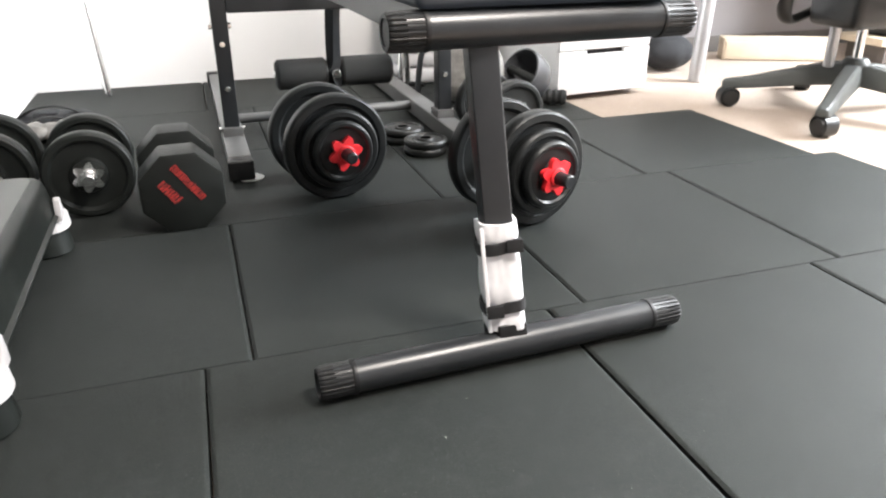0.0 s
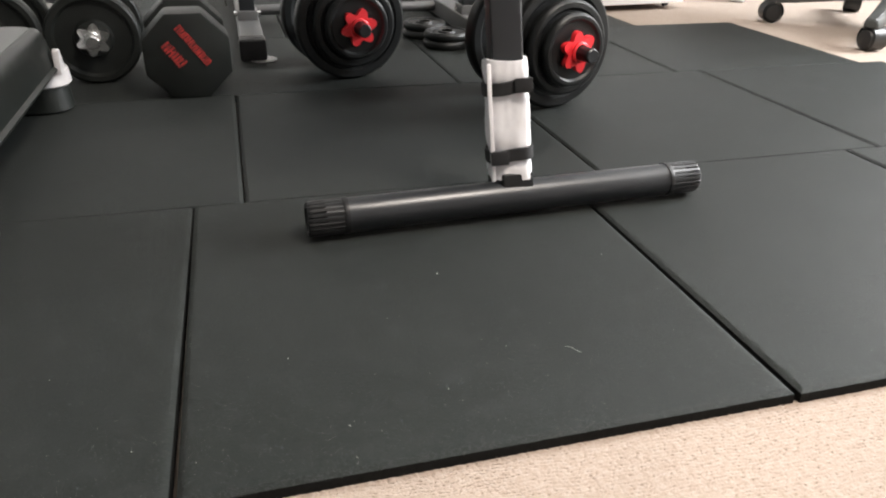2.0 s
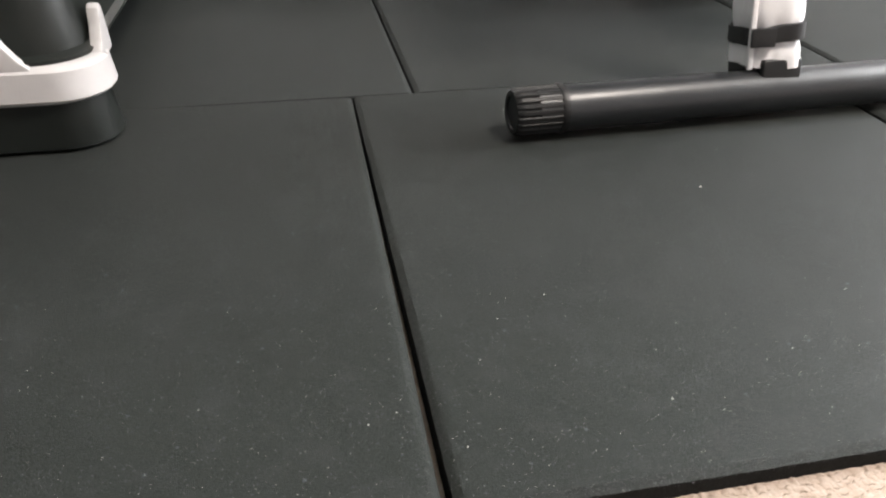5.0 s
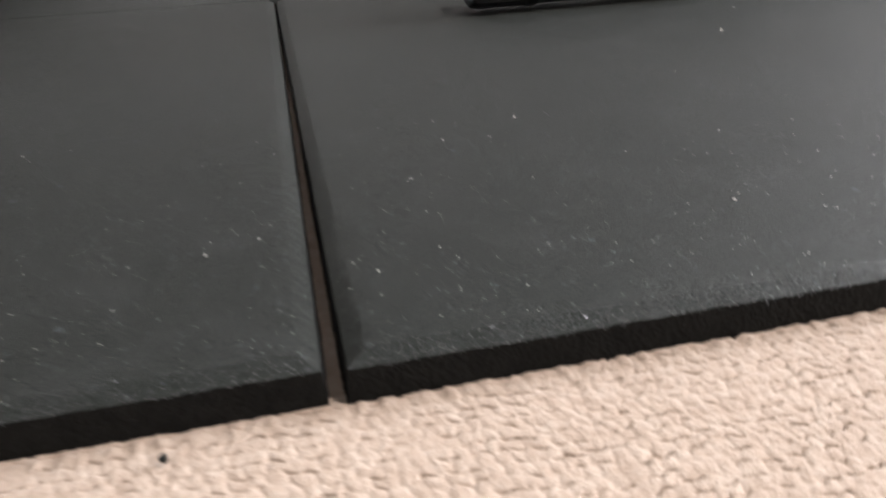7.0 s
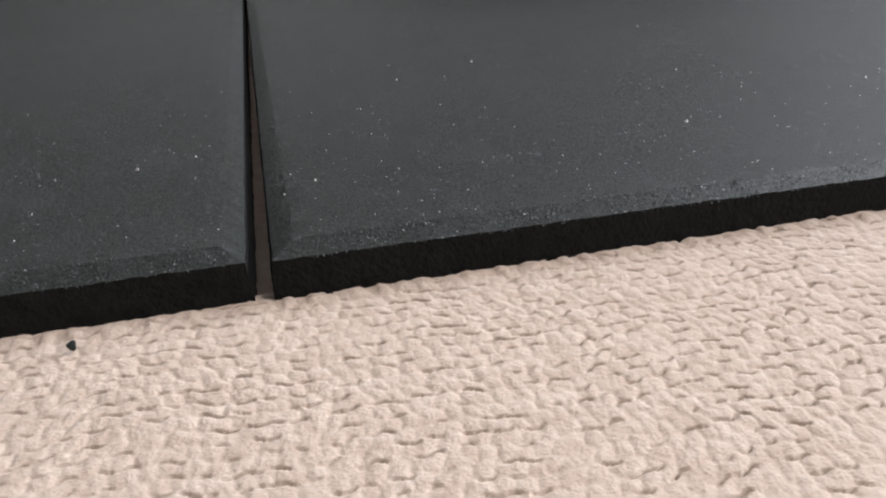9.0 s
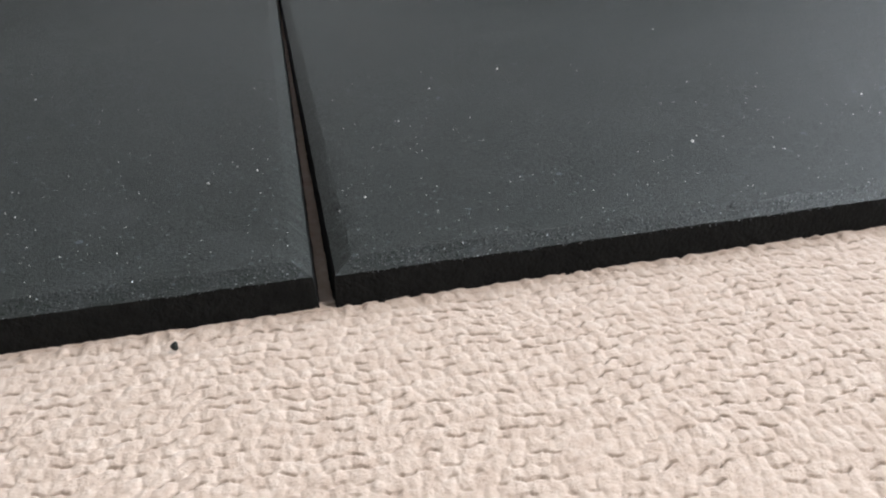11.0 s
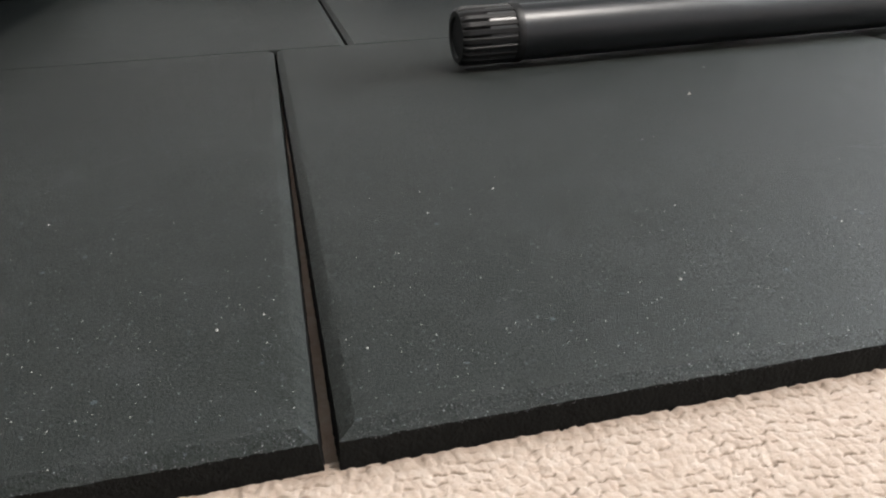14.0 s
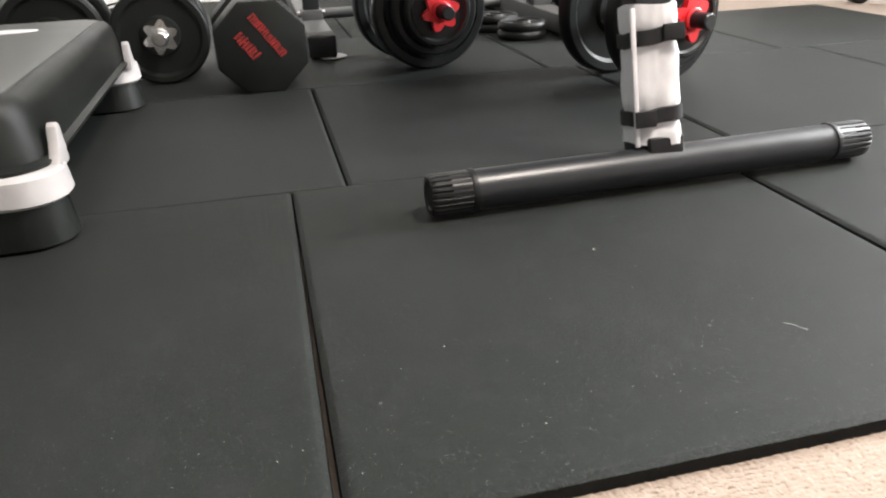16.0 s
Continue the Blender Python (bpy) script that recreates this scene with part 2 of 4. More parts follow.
def lathe(profile, segs=48, m=None):
    """Turns (radius, height) pairs about z."""
    bm = bmesh.new()
    rings = []
    for r, z in profile:
        if r < 1e-6:
            rings.append([bm.verts.new((0, 0, z))])
        else:
            rings.append([bm.verts.new((r * math.cos(2 * math.pi * i / segs), r * math.sin(2 * math.pi * i / segs), z)) for i in range(segs)])
    for a, b in zip(rings, rings[1:]):
        for i in range(segs):
            j = (i + 1) % segs
            if len(a) == 1 and len(b) > 1:
                bm.faces.new((a[0], b[i], b[j]))
            elif len(b) == 1 and len(a) > 1:
                bm.faces.new((a[i], a[j], b[0]))
            elif len(a) > 1:
                bm.faces.new((a[i], a[j], b[j], b[i]))
    if m is not None:
        bm.transform(m)
    return bm


def rod(r, z0, z1, segs=32, bevel=0.002, m=None):
    b = min(bevel, r * 0.5)
    return lathe([(0, z0), (r - b, z0), (r, z0 + b), (r, z1 - b), (r - b, z1), (0, z1)], segs, m)


def pipe(points, r, segs=14, closed_ends=True, flat=1.0):
    """A tube along a line of points."""
    pts = [Vector(p) for p in points]
    bm = bmesh.new()
    rings = []
    up = Vector((0.02, 0.03, 1)).normalized()
    for i, p in enumerate(pts):
        d = (pts[min(i + 1, len(pts) - 1)] - pts[max(i - 1, 0)]).normalized()
        s = d.cross(up)
        s = s.normalized() if s.length > 1e-3 else Vector((1, 0, 0))
        u = s.cross(d).normalized()
        rings.append([bm.verts.new(p + r * (math.cos(2 * math.pi * k / segs) * s + flat * math.sin(2 * math.pi * k / segs) * u)) for k in range(segs)])
    for a, b in zip(rings, rings[1:]):
        for k in range(segs):
            bm.faces.new((a[k], a[(k + 1) % segs], b[(k + 1) % segs], b[k]))
    if closed_ends:
        bm.faces.new(rings[0])
        bm.faces.new(rings[-1])
    return bm


def curve_points(ctrl, n=8):
    """Catmull-Rom through the control points."""
    c = [Vector(p) for p in ctrl]
    c = [2 * c[0] - c[1]] + c + [2 * c[-1] - c[-2]]
    out = []
    for i in range(1, len(c) - 2):
        for k in range(n):
            t = k / n
            out.append(0.5 * ((2 * c[i]) + (c[i + 1] - c[i - 1]) * t + (2 * c[i - 1] - 5 * c[i] + 4 * c[i + 1] - c[i + 2]) * t * t
                              + (3 * c[i] - c[i - 1] - 3 * c[i + 1] + c[i + 2]) * t ** 3))
    out.append(c[-2])
    return out


def extrude_outline(points, z0, z1, bevel=0.0):
    """A prism on an outline in x and y."""
    bm = bmesh.new()
    f = bm.faces.new([bm.verts.new((x, y, z0)) for x, y in points])
    ext = bmesh.ops.extrude_face_region(bm, geom=[f])
    bmesh.ops.translate(bm, verts=[v for v in ext["geom"] if isinstance(v, bmesh.types.BMVert)], vec=(0, 0, z1 - z0))
    bmesh.ops.recalc_face_normals(bm, faces=bm.faces[:])
    if bevel:
        bmesh.ops.bevel(bm, geom=bm.edges[:], offset=bevel, segments=2, profile=0.6, affect="EDGES")
    return bm


def wobble(bm, amount, scale, seed=0.0):
    for v in bm.verts:
        n = noise.noise_vector(v.co * scale + Vector((seed, seed * 1.7, seed * 0.3)))
        v.co += n * amount
    return bm


def frame_on(base, tip, face=Vector((0, -1, 0))):
    """A pose at base whose z runs to tip and whose y points away from face."""
    z = (Vector(tip) - Vector(base)).normalized()
    x = (-face).cross(z).normalized()
    y = z.cross(x)
    m = Matrix((x, y, z)).transposed().to_4x4()
    m.translation = base
    return m


# ---------------------------------------------------------------- room
CARPET = -0.0115  # top of the pile
MAT_BASE = -0.0145  # the mats sink a little into it
X0, X1, Y0, Y1 = -0.50, 3.60, -2.30, 2.50
FINE = (-0.30, 0.74, -0.215, 0.0)


def floor_sheet():
    bm = bmesh.new()
    xs, ys = [X0, FINE[0], FINE[1], 1.0, 1.05, X1], [Y0, FINE[2], FINE[3], 0.006, 2.4, Y1]
    # pressed down below the mats
    v = [[bm.verts.new((x, y, MAT_BASE - 0.004 if x <= 1.0 and 0.006 <= y <= 2.4 else CARPET - 0.002)) for y in ys] for x in xs]
    for i in range(len(xs) - 1):
        for j in range(len(ys) - 1):
            bm.faces.new((v[i][j], v[i + 1][j], v[i + 1][j + 1], v[i][j + 1]))
    return bm


tagged(single("floor", floor_sheet(), M_CARPET, smooth=0), "beige loop-pile carpet covering the room's floor", "carpet", kind="structure")
tagged(single("wall_west", box(X0 - 0.12, X0, 1.72, Y1, -0.05, CEIL), M_WALL), "plain white painted wall", "wall", kind="structure")
# added out of view: a dark stretch so the left mats reflect less light
tagged(single("wall_west_unseen", box(X0 - 0.12, X0, Y0, 1.72, -0.05, CEIL), M_WALLDARK), "unseen dark wall stretch, added to darken the mats' reflections", "wall", kind="structure")
wall_n = box(X0 - 0.12, 1.34, Y1, Y1 + 0.12, -0.05, CEIL)
tagged(single("wall_north", wall_n, M_WALL), "plain white painted wall behind the gym equipment", "wall", kind="structure")
# the shade below the desk is part of this wall's grey
tagged(single("wall_north_desk_shade", box(1.34, X1 + 0.12, Y1, Y1 + 0.12, -0.05, CEIL), M_WALLDIM), "wall behind the desk, the desk's shade put into its grey", "wall", kind="structure")
# closes the room out of view; its grey is set to weaken bounced light
tagged(single("wall_south", box(X0 - 0.12, X1 + 0.12, Y0 - 0.12, Y0, -0.05, CEIL), M_WALLDIM), "unseen plain wall, grey to lower the bounced light", "wall", kind="structure")
wall_e = box(X1, X1 + 0.12, Y0, WIN[0], -0.05, CEIL)
box(X1, X1 + 0.12, WIN[1], Y1, -0.05, CEIL, bm=wall_e)
box(X1, X1 + 0.12, WIN[0], WIN[1], -0.05, WIN[2], bm=wall_e)
box(X1, X1 + 0.12, WIN[0], WIN[1], WIN[3], CEIL, bm=wall_e)
tagged(single("wall_east", wall_e, M_WALL), "plain white painted wall with a window", "wall", kind="structure")
win = thing("window_1", pose(X1 + 0.085, WIN[0], WIN[2]), "white framed window facing the gym corner", "window", kind="structure")
ww, wh = WIN[1] - WIN[0], WIN[3] - WIN[2]
wf = box(-0.02, 0.02, 0, 0.05, 0, wh, 0.004)
box(-0.02, 0.02, ww - 0.05, ww, 0, wh, 0.004, bm=wf)
box(-0.02, 0.02, 0.05, ww - 0.05, 0, 0.05, 0.004, bm=wf)
box(-0.02, 0.02, 0.05, ww - 0.05, wh - 0.05, wh, 0.004, bm=wf)
part("window_frame", wf, M_WHITE, win)
single("backdrop", box(X1 + 0.3, X1 + 0.32, WIN[0] - 0.4, WIN[1] + 0.4, 0.5, 2.5), M_SKY, label="pale daylight outside the window", category="backdrop", kind="structure")
tagged(single("ceiling", box(X0 - 0.12, X1 + 0.12, Y0 - 0.12, Y1 + 0.12, CEIL, CEIL + 0.1), M_CEIL), "white painted ceiling", "ceiling", kind="structure")
tagged(single("baseboard", box(1.34, X1, Y1 - 0.014, Y1 - 0.001, CARPET, 0.06, 0.004), M_SKIRT), "dark skirting board below the grey wall", "baseboard", kind="structure")
lamp = thing("ceiling_lamp", pose(LAMP[0], LAMP[1], CEIL), "square white ceiling lamp", "lamp")
part("housing", box(-0.32, 0.32, -0.32, 0.32, -0.04, 0, 0.006), M_WHITE, lamp)
part("diffuser", box(-0.29, 0.29, -0.29, 0.29, -0.055, -0.04, 0.006), M_GLOW, lamp)


# ---------------------------------------------------------------- carpet pile
def carpet_pile(x0, x1, y0, y1, step, seed, rims=(True, True)):
    """Rows of low uneven loops as one relief, closed down at the rim."""
    rng = np.random.RandomState(seed)
    nx, ny = int((x1 - x0) / step) + 1, int((y1 - y0) / step) + 1
    X, Y = np.meshgrid(np.linspace(x0, x1, nx), np.linspace(y0, y1, ny), indexing="ij")
    # the rows wander a little
    WX = X + 0.0022 * np.sin(Y * 61 + 1.3) + 0.0012 * np.sin(Y * 190 + X * 80)
    WY = Y + 0.0016 * np.sin(X * 47) + 0.0010 * np.sin(X * 133 + 2.0) + 0.0003 * np.sin(X * 410) + 0.0003 * np.sin(X * 1300 + Y * 500)

    def cells(px, py, slip, shift):
        ci, cj = np.floor(WX / px).astype(int), np.floor(WY / py).astype(int)
        i0, j0 = ci.min() - 3, cj.min() - 3
        shape = (ci.max() - i0 + 4, cj.max() - j0 + 4)
        jx, jy = rng.uniform(-0.35, 0.35, shape), rng.uniform(-slip, slip, shape)
        r1, r2, r3 = rng.uniform(0, 1, shape), rng.uniform(0, 1, shape), rng.uniform(-1, 1, shape)
        for di in (-1, 0, 1):
            for dj in (-1, 0, 1):
                a, b = ci + di - i0, cj + dj - j0
                cx = (ci + di + 0.5 + jx[a, b] + 0.5 * ((cj + dj) % 2)) * px
                cy = (cj + dj + shift + jy[a, b]) * py
                yield (WX - cx) / px, (WY - cy) / py, r1[a, b], r2[a, b], r3[a, b]

    H, C = np.zeros_like(X), np.zeros_like(X)
    for ux, uy, a, b, c in cells(0.0027, 0.0036, 0.16, 0.5):
        # round tops of the yarn loops, row on row
        H = np.maximum(H, (0.72 + 0.28 * a) * np.clip(1 - (ux / 0.80) ** 2 - ((uy + 0.15 * c * ux) / 0.70) ** 2, 0, 1) ** 0.8)
    for ux, uy, a, b, c in cells(0.0043, 0.0036, 0.14, 0.0):
        # short slits where one row of loops parts from the next
        bend = uy + 0.09 * c * ux + 0.22 * (b - 0.5) * ux * ux
        C = np.maximum(C, np.where(a < 0.66, 0.25 + 0.75 * b * b, 0) * np.exp(-np.abs(bend / 0.048) ** 2.5 - (np.abs(ux) / (0.20 + 0.24 * b)) ** 4))
    Z = CARPET - 0.0005 + 0.0005 * H - 0.0040 * C + rng.normal(0, 0.00004, X.shape)
    # tufts that stand up against the mats' edge
    Z += 0.0008 * np.exp(-((Y + 0.0045) / 0.0022) ** 2) * np.clip(0.4 + np.sin(X * 830 + 2 * np.sin(X * 270)) * np.sin(X * 190 + 1), 0, 1)
    for k in (0, -1):
        if rims[k]:
            Z[k, :] = CARPET - 0.002
    Z[:, 0] = Z[:, -1] = CARPET - 0.002
    co = np.stack([X, Y, Z], -1).reshape(-1, 3)
    idx = np.arange(nx * ny).reshape(nx, ny)
    quads = np.stack([idx[:-1, :-1], idx[1:, :-1], idx[1:, 1:], idx[:-1, 1:]], -1).reshape(-1, 4)
    me = bpy.data.meshes.new("carpet_pile")
    me.vertices.add(len(co))
    me.vertices.foreach_set("co", co.ravel())
    me.loops.add(quads.size)
    me.loops.foreach_set("vertex_index", quads.ravel().astype(np.int32))
    me.polygons.add(len(quads))
    me.polygons.foreach_set("loop_start", np.arange(0, quads.size, 4, dtype=np.int32))
    me.polygons.foreach_set("use_smooth", np.ones(len(quads), dtype=bool))
    me.update()
    me.materials.append(M_CARPET)
    return tagged(new("carpet_pile", me), "beige looped carpet pile along the mats' edge", "carpet pile", kind="stuff")


carpet_pile(-0.14, 0.24, -0.17, 0.001, 0.00033, 3, (False, False))
carpet_pile(0.24, 0.74, -0.215, 0.001, 0.0008, 4, (False, True))
carpet_pile(-0.30, -0.14, -0.215, 0.001, 0.0011, 5, (True, False))


# ---------------------------------------------------------------- rubber mats
def mat_mesh(w, d, seed, fine, tight):
    """A mat with a chamfered, slightly crumbly rim; its near left corner is the origin, its top at z 0."""
    bm = bmesh.new()
    ch, drop = 0.0052, 0.0024
    ends = (0.25 if tight else 1.0, 0.25)  # how much of the chamfer the near and the far edge have

    def ring(inset, z, rough):
        n = 240 if fine else 24
        pts = []
        for k in range(4):
            for i in range(n):
                f = i / n
                x, y = [(f, 0), (1, f), (1 - f, 1), (0, 1 - f)][k]
                p = Vector((inset + x * (w - 2 * inset), inset * ends[0] + y * (d - inset * sum(ends)), z))
                if rough and fine:
                    q = noise.noise_vector(p * 420 + Vector((seed, 0, 0)))
                    p += Vector((q.x, q.y, q.z * 0.7)) * rough
                pts.append(bm.verts.new(p))
        return pts
    rings = [ring(-0.0008, MAT_BASE, 0.0004), ring(-0.0004, MAT_BASE * 0.6, 0.0003), ring(0.0002, -drop, 0.00040), ring(ch * 0.5, -drop * 0.5, 0.00045), ring(ch, 0, 0.00022), ring(ch + 0.006, 0, 0)]
    for a, b in zip(rings, rings[1:]):
        for i in range(len(a)):
            j = (i + 1) % len(a)
            bm.faces.new((a[i], a[j], b[j], b[i]))
    bm.faces.new(rings[-1])
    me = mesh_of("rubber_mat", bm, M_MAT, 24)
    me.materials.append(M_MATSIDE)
    for p in me.polygons:  # the cut sides below the chamfer, their shade put into the colour
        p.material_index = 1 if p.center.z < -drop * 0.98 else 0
    return me


MAT_LABEL = "black rubber gym mat laid on the carpet"
mesh_cache = {}


def lay_mat(x0, x1, y0, y1, fine=False, turn=0.0, tight=False):
    key = (round(x1 - x0, 3), round(y1 - y0, 3), fine, fine and round(x0, 2), tight)
    if key not in mesh_cache:
        mesh_cache[key] = mat_mesh(x1 - x0, y1 - y0, x0 * 7 + 3, fine, tight)
    ob = new("rubber_mat", mesh_cache[key])
    c = Matrix.Translation((x1, y1, 0)) @ pose(0, 0, 0, 0, 0, turn) @ Matrix.Translation((x0 - x1, y0 - y1, 0))
    ob.matrix_world = c
    return tagged(ob, MAT_LABEL, "gym mat", "mats on the floor")


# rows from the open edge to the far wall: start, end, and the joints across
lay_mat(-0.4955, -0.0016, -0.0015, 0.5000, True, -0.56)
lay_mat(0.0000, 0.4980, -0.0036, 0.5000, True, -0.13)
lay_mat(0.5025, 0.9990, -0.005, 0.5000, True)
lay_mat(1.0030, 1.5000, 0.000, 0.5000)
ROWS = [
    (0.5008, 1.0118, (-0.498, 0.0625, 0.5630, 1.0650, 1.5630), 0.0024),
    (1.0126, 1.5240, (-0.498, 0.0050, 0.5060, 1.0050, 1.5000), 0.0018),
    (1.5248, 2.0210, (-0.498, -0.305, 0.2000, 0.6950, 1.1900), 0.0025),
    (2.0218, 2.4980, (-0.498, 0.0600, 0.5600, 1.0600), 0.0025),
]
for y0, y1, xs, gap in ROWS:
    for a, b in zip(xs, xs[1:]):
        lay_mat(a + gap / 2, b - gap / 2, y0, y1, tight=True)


# ---------------------------------------------------------------- bench in front
def ribbed_cap(r, length, m, ribs=22):
    """A sleeve with long ribs, its mouth at z 0 and its closed end at z length."""
    segs = ribs * 4
    bm = bmesh.new()
    rings = []
    for z, k, rib in [(0, 0.90, 0), (0, 1.06, 0), (0.004, 1.08, 0), (0.006, 1.04, 0), (0.0065, 1.03, 1), (length - 0.006, 1.03, 1), (length - 0.002, 0.99, 1), (length, 0.90, 0), (length, 0.72, 0), (length - 0.002, 0.68, 0)]:
        ring = []
        for i in range(segs):
            dip = 0.085 if rib and i % 4 == 0 else 0
            a = 2 * math.pi * i / segs
            ring.append(bm.verts.new((r * (k - dip) * math.cos(a), r * (k - dip) * math.sin(a), z)))
        rings.append(ring)
    for a, b in zip(rings, rings[1:]):
        for i in range(segs):
            bm.faces.new((a[i], a[(i + 1) % segs], b[(i + 1) % segs], b[i]))
    bm.faces.new(rings[-1])
    bm.transform(m)
    return bm


bench = thing("weight_bench", pose(0.39, 0.385, 0), "black steel weight bench with a cloth-padded post and foam rollers", "weight bench")
inv = bench.matrix_world.inverted()


def bench_part(name, bm, mat, parent=bench, label="", smooth=35):
    bm.transform(inv)
    return part(name, bm, mat, parent, label, smooth=smooth)


def bar_with_caps(bar_name, a, b, r, cap):
    a, b = Vector(a), Vector(b)
    m, back = frame_on(a, b), frame_on(b, a)
    L = (b - a).length
    bench_part(bar_name, rod(r, cap * 0.4, L - cap * 0.4, 48, m=m), M_STEEL)
    bench_part("end_cap", ribbed_cap(r, cap, m @ pose(0, 0, cap, 180, 0, 0)), M_CAP, label="ribbed black plastic end cap")
    bench_part("end_cap", ribbed_cap(r, cap, back @ pose(0, 0, cap, 180, 0, 0)), M_CAP, label="ribbed black plastic end cap")


FB, POST0, POST1 = 0.0208, Vector((0.391, 0.410, 0.024)), Vector((0.377, 0.486, 0.404))
bar_with_caps("foot_bar", (0.130, 0.381, 0.0235), (0.652, 0.402, 0.0235), FB, 0.048)
bar_with_caps("top_bar", (0.251, 0.465, 0.4225), (0.667, 0.476, 0.4225), 0.0232, 0.050)
pm = frame_on(POST0, POST1) @ pose(0, 0, 0, 0, 0, -11)
plen = (POST1 - POST0).length
bm = box(-0.0190, 0.0190, -0.024, 0.024, 0.0, plen, 0.004, 3)
bm.transform(pm)
bench_part("post", bm, M_STEEL)
bm = box(-0.0205, 0.0205, -0.033, 0.027, -0.004, 0.028, 0.004, 3)
bm.transform(pm @ pose(0, 0, 0, 0, 0, 11))
bench_part("post_sleeve", bm, M_CAP)


def cloth_wrap():
    """A soft square sleeve with folds, open at the ends and overlapping on one side."""
    bm = bmesh.new()
    nz, na = 44, 64
    rings = []
    for k in range(nz + 1):
        f = k / nz
        z = 0.020 + f * 0.143
        pinch = 1 - 0.10 * math.exp(-((z - 0.050) / 0.009) ** 2) - 0.10 * math.exp(-((z - 0.131) / 0.009) ** 2)
        ring = []
        for i in range(na):
            a = 2 * math.pi * i / na
            c, s = math.cos(a), math.sin(a)
            q = (abs(c) ** 4.5 + abs(s) ** 4.5) ** (-1 / 4.5)
            x, y = 0.0258 * q * c * pinch, 0.0320 * q * s * pinch
            n = noise.noise(Vector((x * 60, y * 60, z * 34)))
            n2 = noise.noise(Vector((x * 150 + 5, y * 150, z * 45)))
            g = 1 + 0.06 * n + 0.03 * n2
            ring.append(bm.verts.new((x * g, y * g, z + 0.002 * math.sin(a * 2 + 1))))
        rings.append(ring)
    for a, b in zip(rings, rings[1:]):
        for i in range(na):
            bm.faces.new((a[i], a[(i + 1) % na], b[(i + 1) % na], b[i]))
    inner = []
    for ring in (rings[-1], rings[0]):
        inner.append([bm.verts.new((v.co.x * 0.86, v.co.y * 0.86, v.co.z)) for v in ring])
    for i in range(na):
        j = (i + 1) % na
        bm.faces.new((rings[-1][i], rings[-1][j], inner[0][j], inner[0][i]))
        bm.faces.new((rings[0][i], rings[0][j], inner[1][j], inner[1][i]))
        bm.faces.new((inner[0][i], inner[0][j], inner[1][j], inner[1][i]))
    # the cloth's overlapping hem down one side
    box(-0.0270, -0.0215, -0.0328, -0.0285, 0.019, 0.160, 0.0015, bm=bm)
    return bm


def strap(z, tilt, seed):
    bm = bmesh.new()
    na = 56
    rings = []
    for dz, g in [(-0.0080, 1.02), (-0.0072, 1.10), (0.0072, 1.10), (0.0080, 1.02)]:
        ring = []
        for i in range(na):
            a = 2 * math.pi * i / na
            c, s = math.cos(a), math.sin(a)
            q = (abs(c) ** 4 + abs(s) ** 4) ** (-0.25)
            x, y = 0.0258 * q * c * g, 0.0322 * q * s * g
            w = 0.0006 * math.sin(5 * a + seed)
            ring.append(bm.verts.new((x, y, z + dz + tilt * x + w)))
        rings.append(ring)
    for a, b in zip(rings, rings[1:]):
        for i in range(na):
            bm.faces.new((a[i], a[(i + 1) % na], b[(i + 1) % na], b[i]))
    for i in range(na):
        j = (i + 1) % na
        bm.faces.new((rings[0][i], rings[0][j], rings[-1][j], rings[-1][i]))
    # the loose end, laid over itself
    sx = 1 if seed < 2 else -1
    box(sx * 0.016 - 0.011, sx * 0.016 + 0.011, -0.0385, -0.0340, z - 0.0085 + tilt * sx * 0.02, z + 0.0085 + tilt * sx * 0.02, 0.0015, bm=bm)
    return bm


bm = cloth_wrap()
bm.transform(pm)
wrap = bench_part("padding_wrap", bm, M_CLOTH, label="white quilted cloth wrapped round the post", smooth=60)
for z, tilt, seed in ((0.131, 0.10, 1.0), (0.050, 0.10, 3.0)):
    bm = strap(z, tilt, seed)
    bm.transform(pm)
    bench_part("strap", bm, M_STRAP, wrap, "black hook-and-loop strap")

bm = box(0.287, 0.624, 0.452, 1.12, 0.4460, 0.513, 0.014, 4)
pad = bench_part("seat_pad", wobble(bm, 0.001, 30), M_VINYL, label="dark navy vinyl bench pad")
bench_part("seat_frame", box(0.343, 0.567, 0.585, 0.632, 0.380, 0.4420, 0.004, 3), M_STEELG, label="grey steel cross tube under the pad")
bench_part("red_panel", box(0.545, 0.610, 0.4495, 0.4535, 0.476, 0.498, 0.0015), M_RED, pad, "red vinyl stripe")
for x in (0.325, 0.585):
    bench_part("seat_rail", box(x - 0.018, x + 0.018, 0.478, 1.52, 0.4000, 0.4460, 0.004, 3), M_STEELG, label="grey steel rail under the pad")


# ---------------------------------------------------------------- rack behind
rack = bench
RX = (0.110, 0.672)


def rack_part(name, bm, mat, parent=rack, label="", smooth=35):
    bm.transform(inv)
    return part(name, bm, mat, parent, label, smooth=smooth)


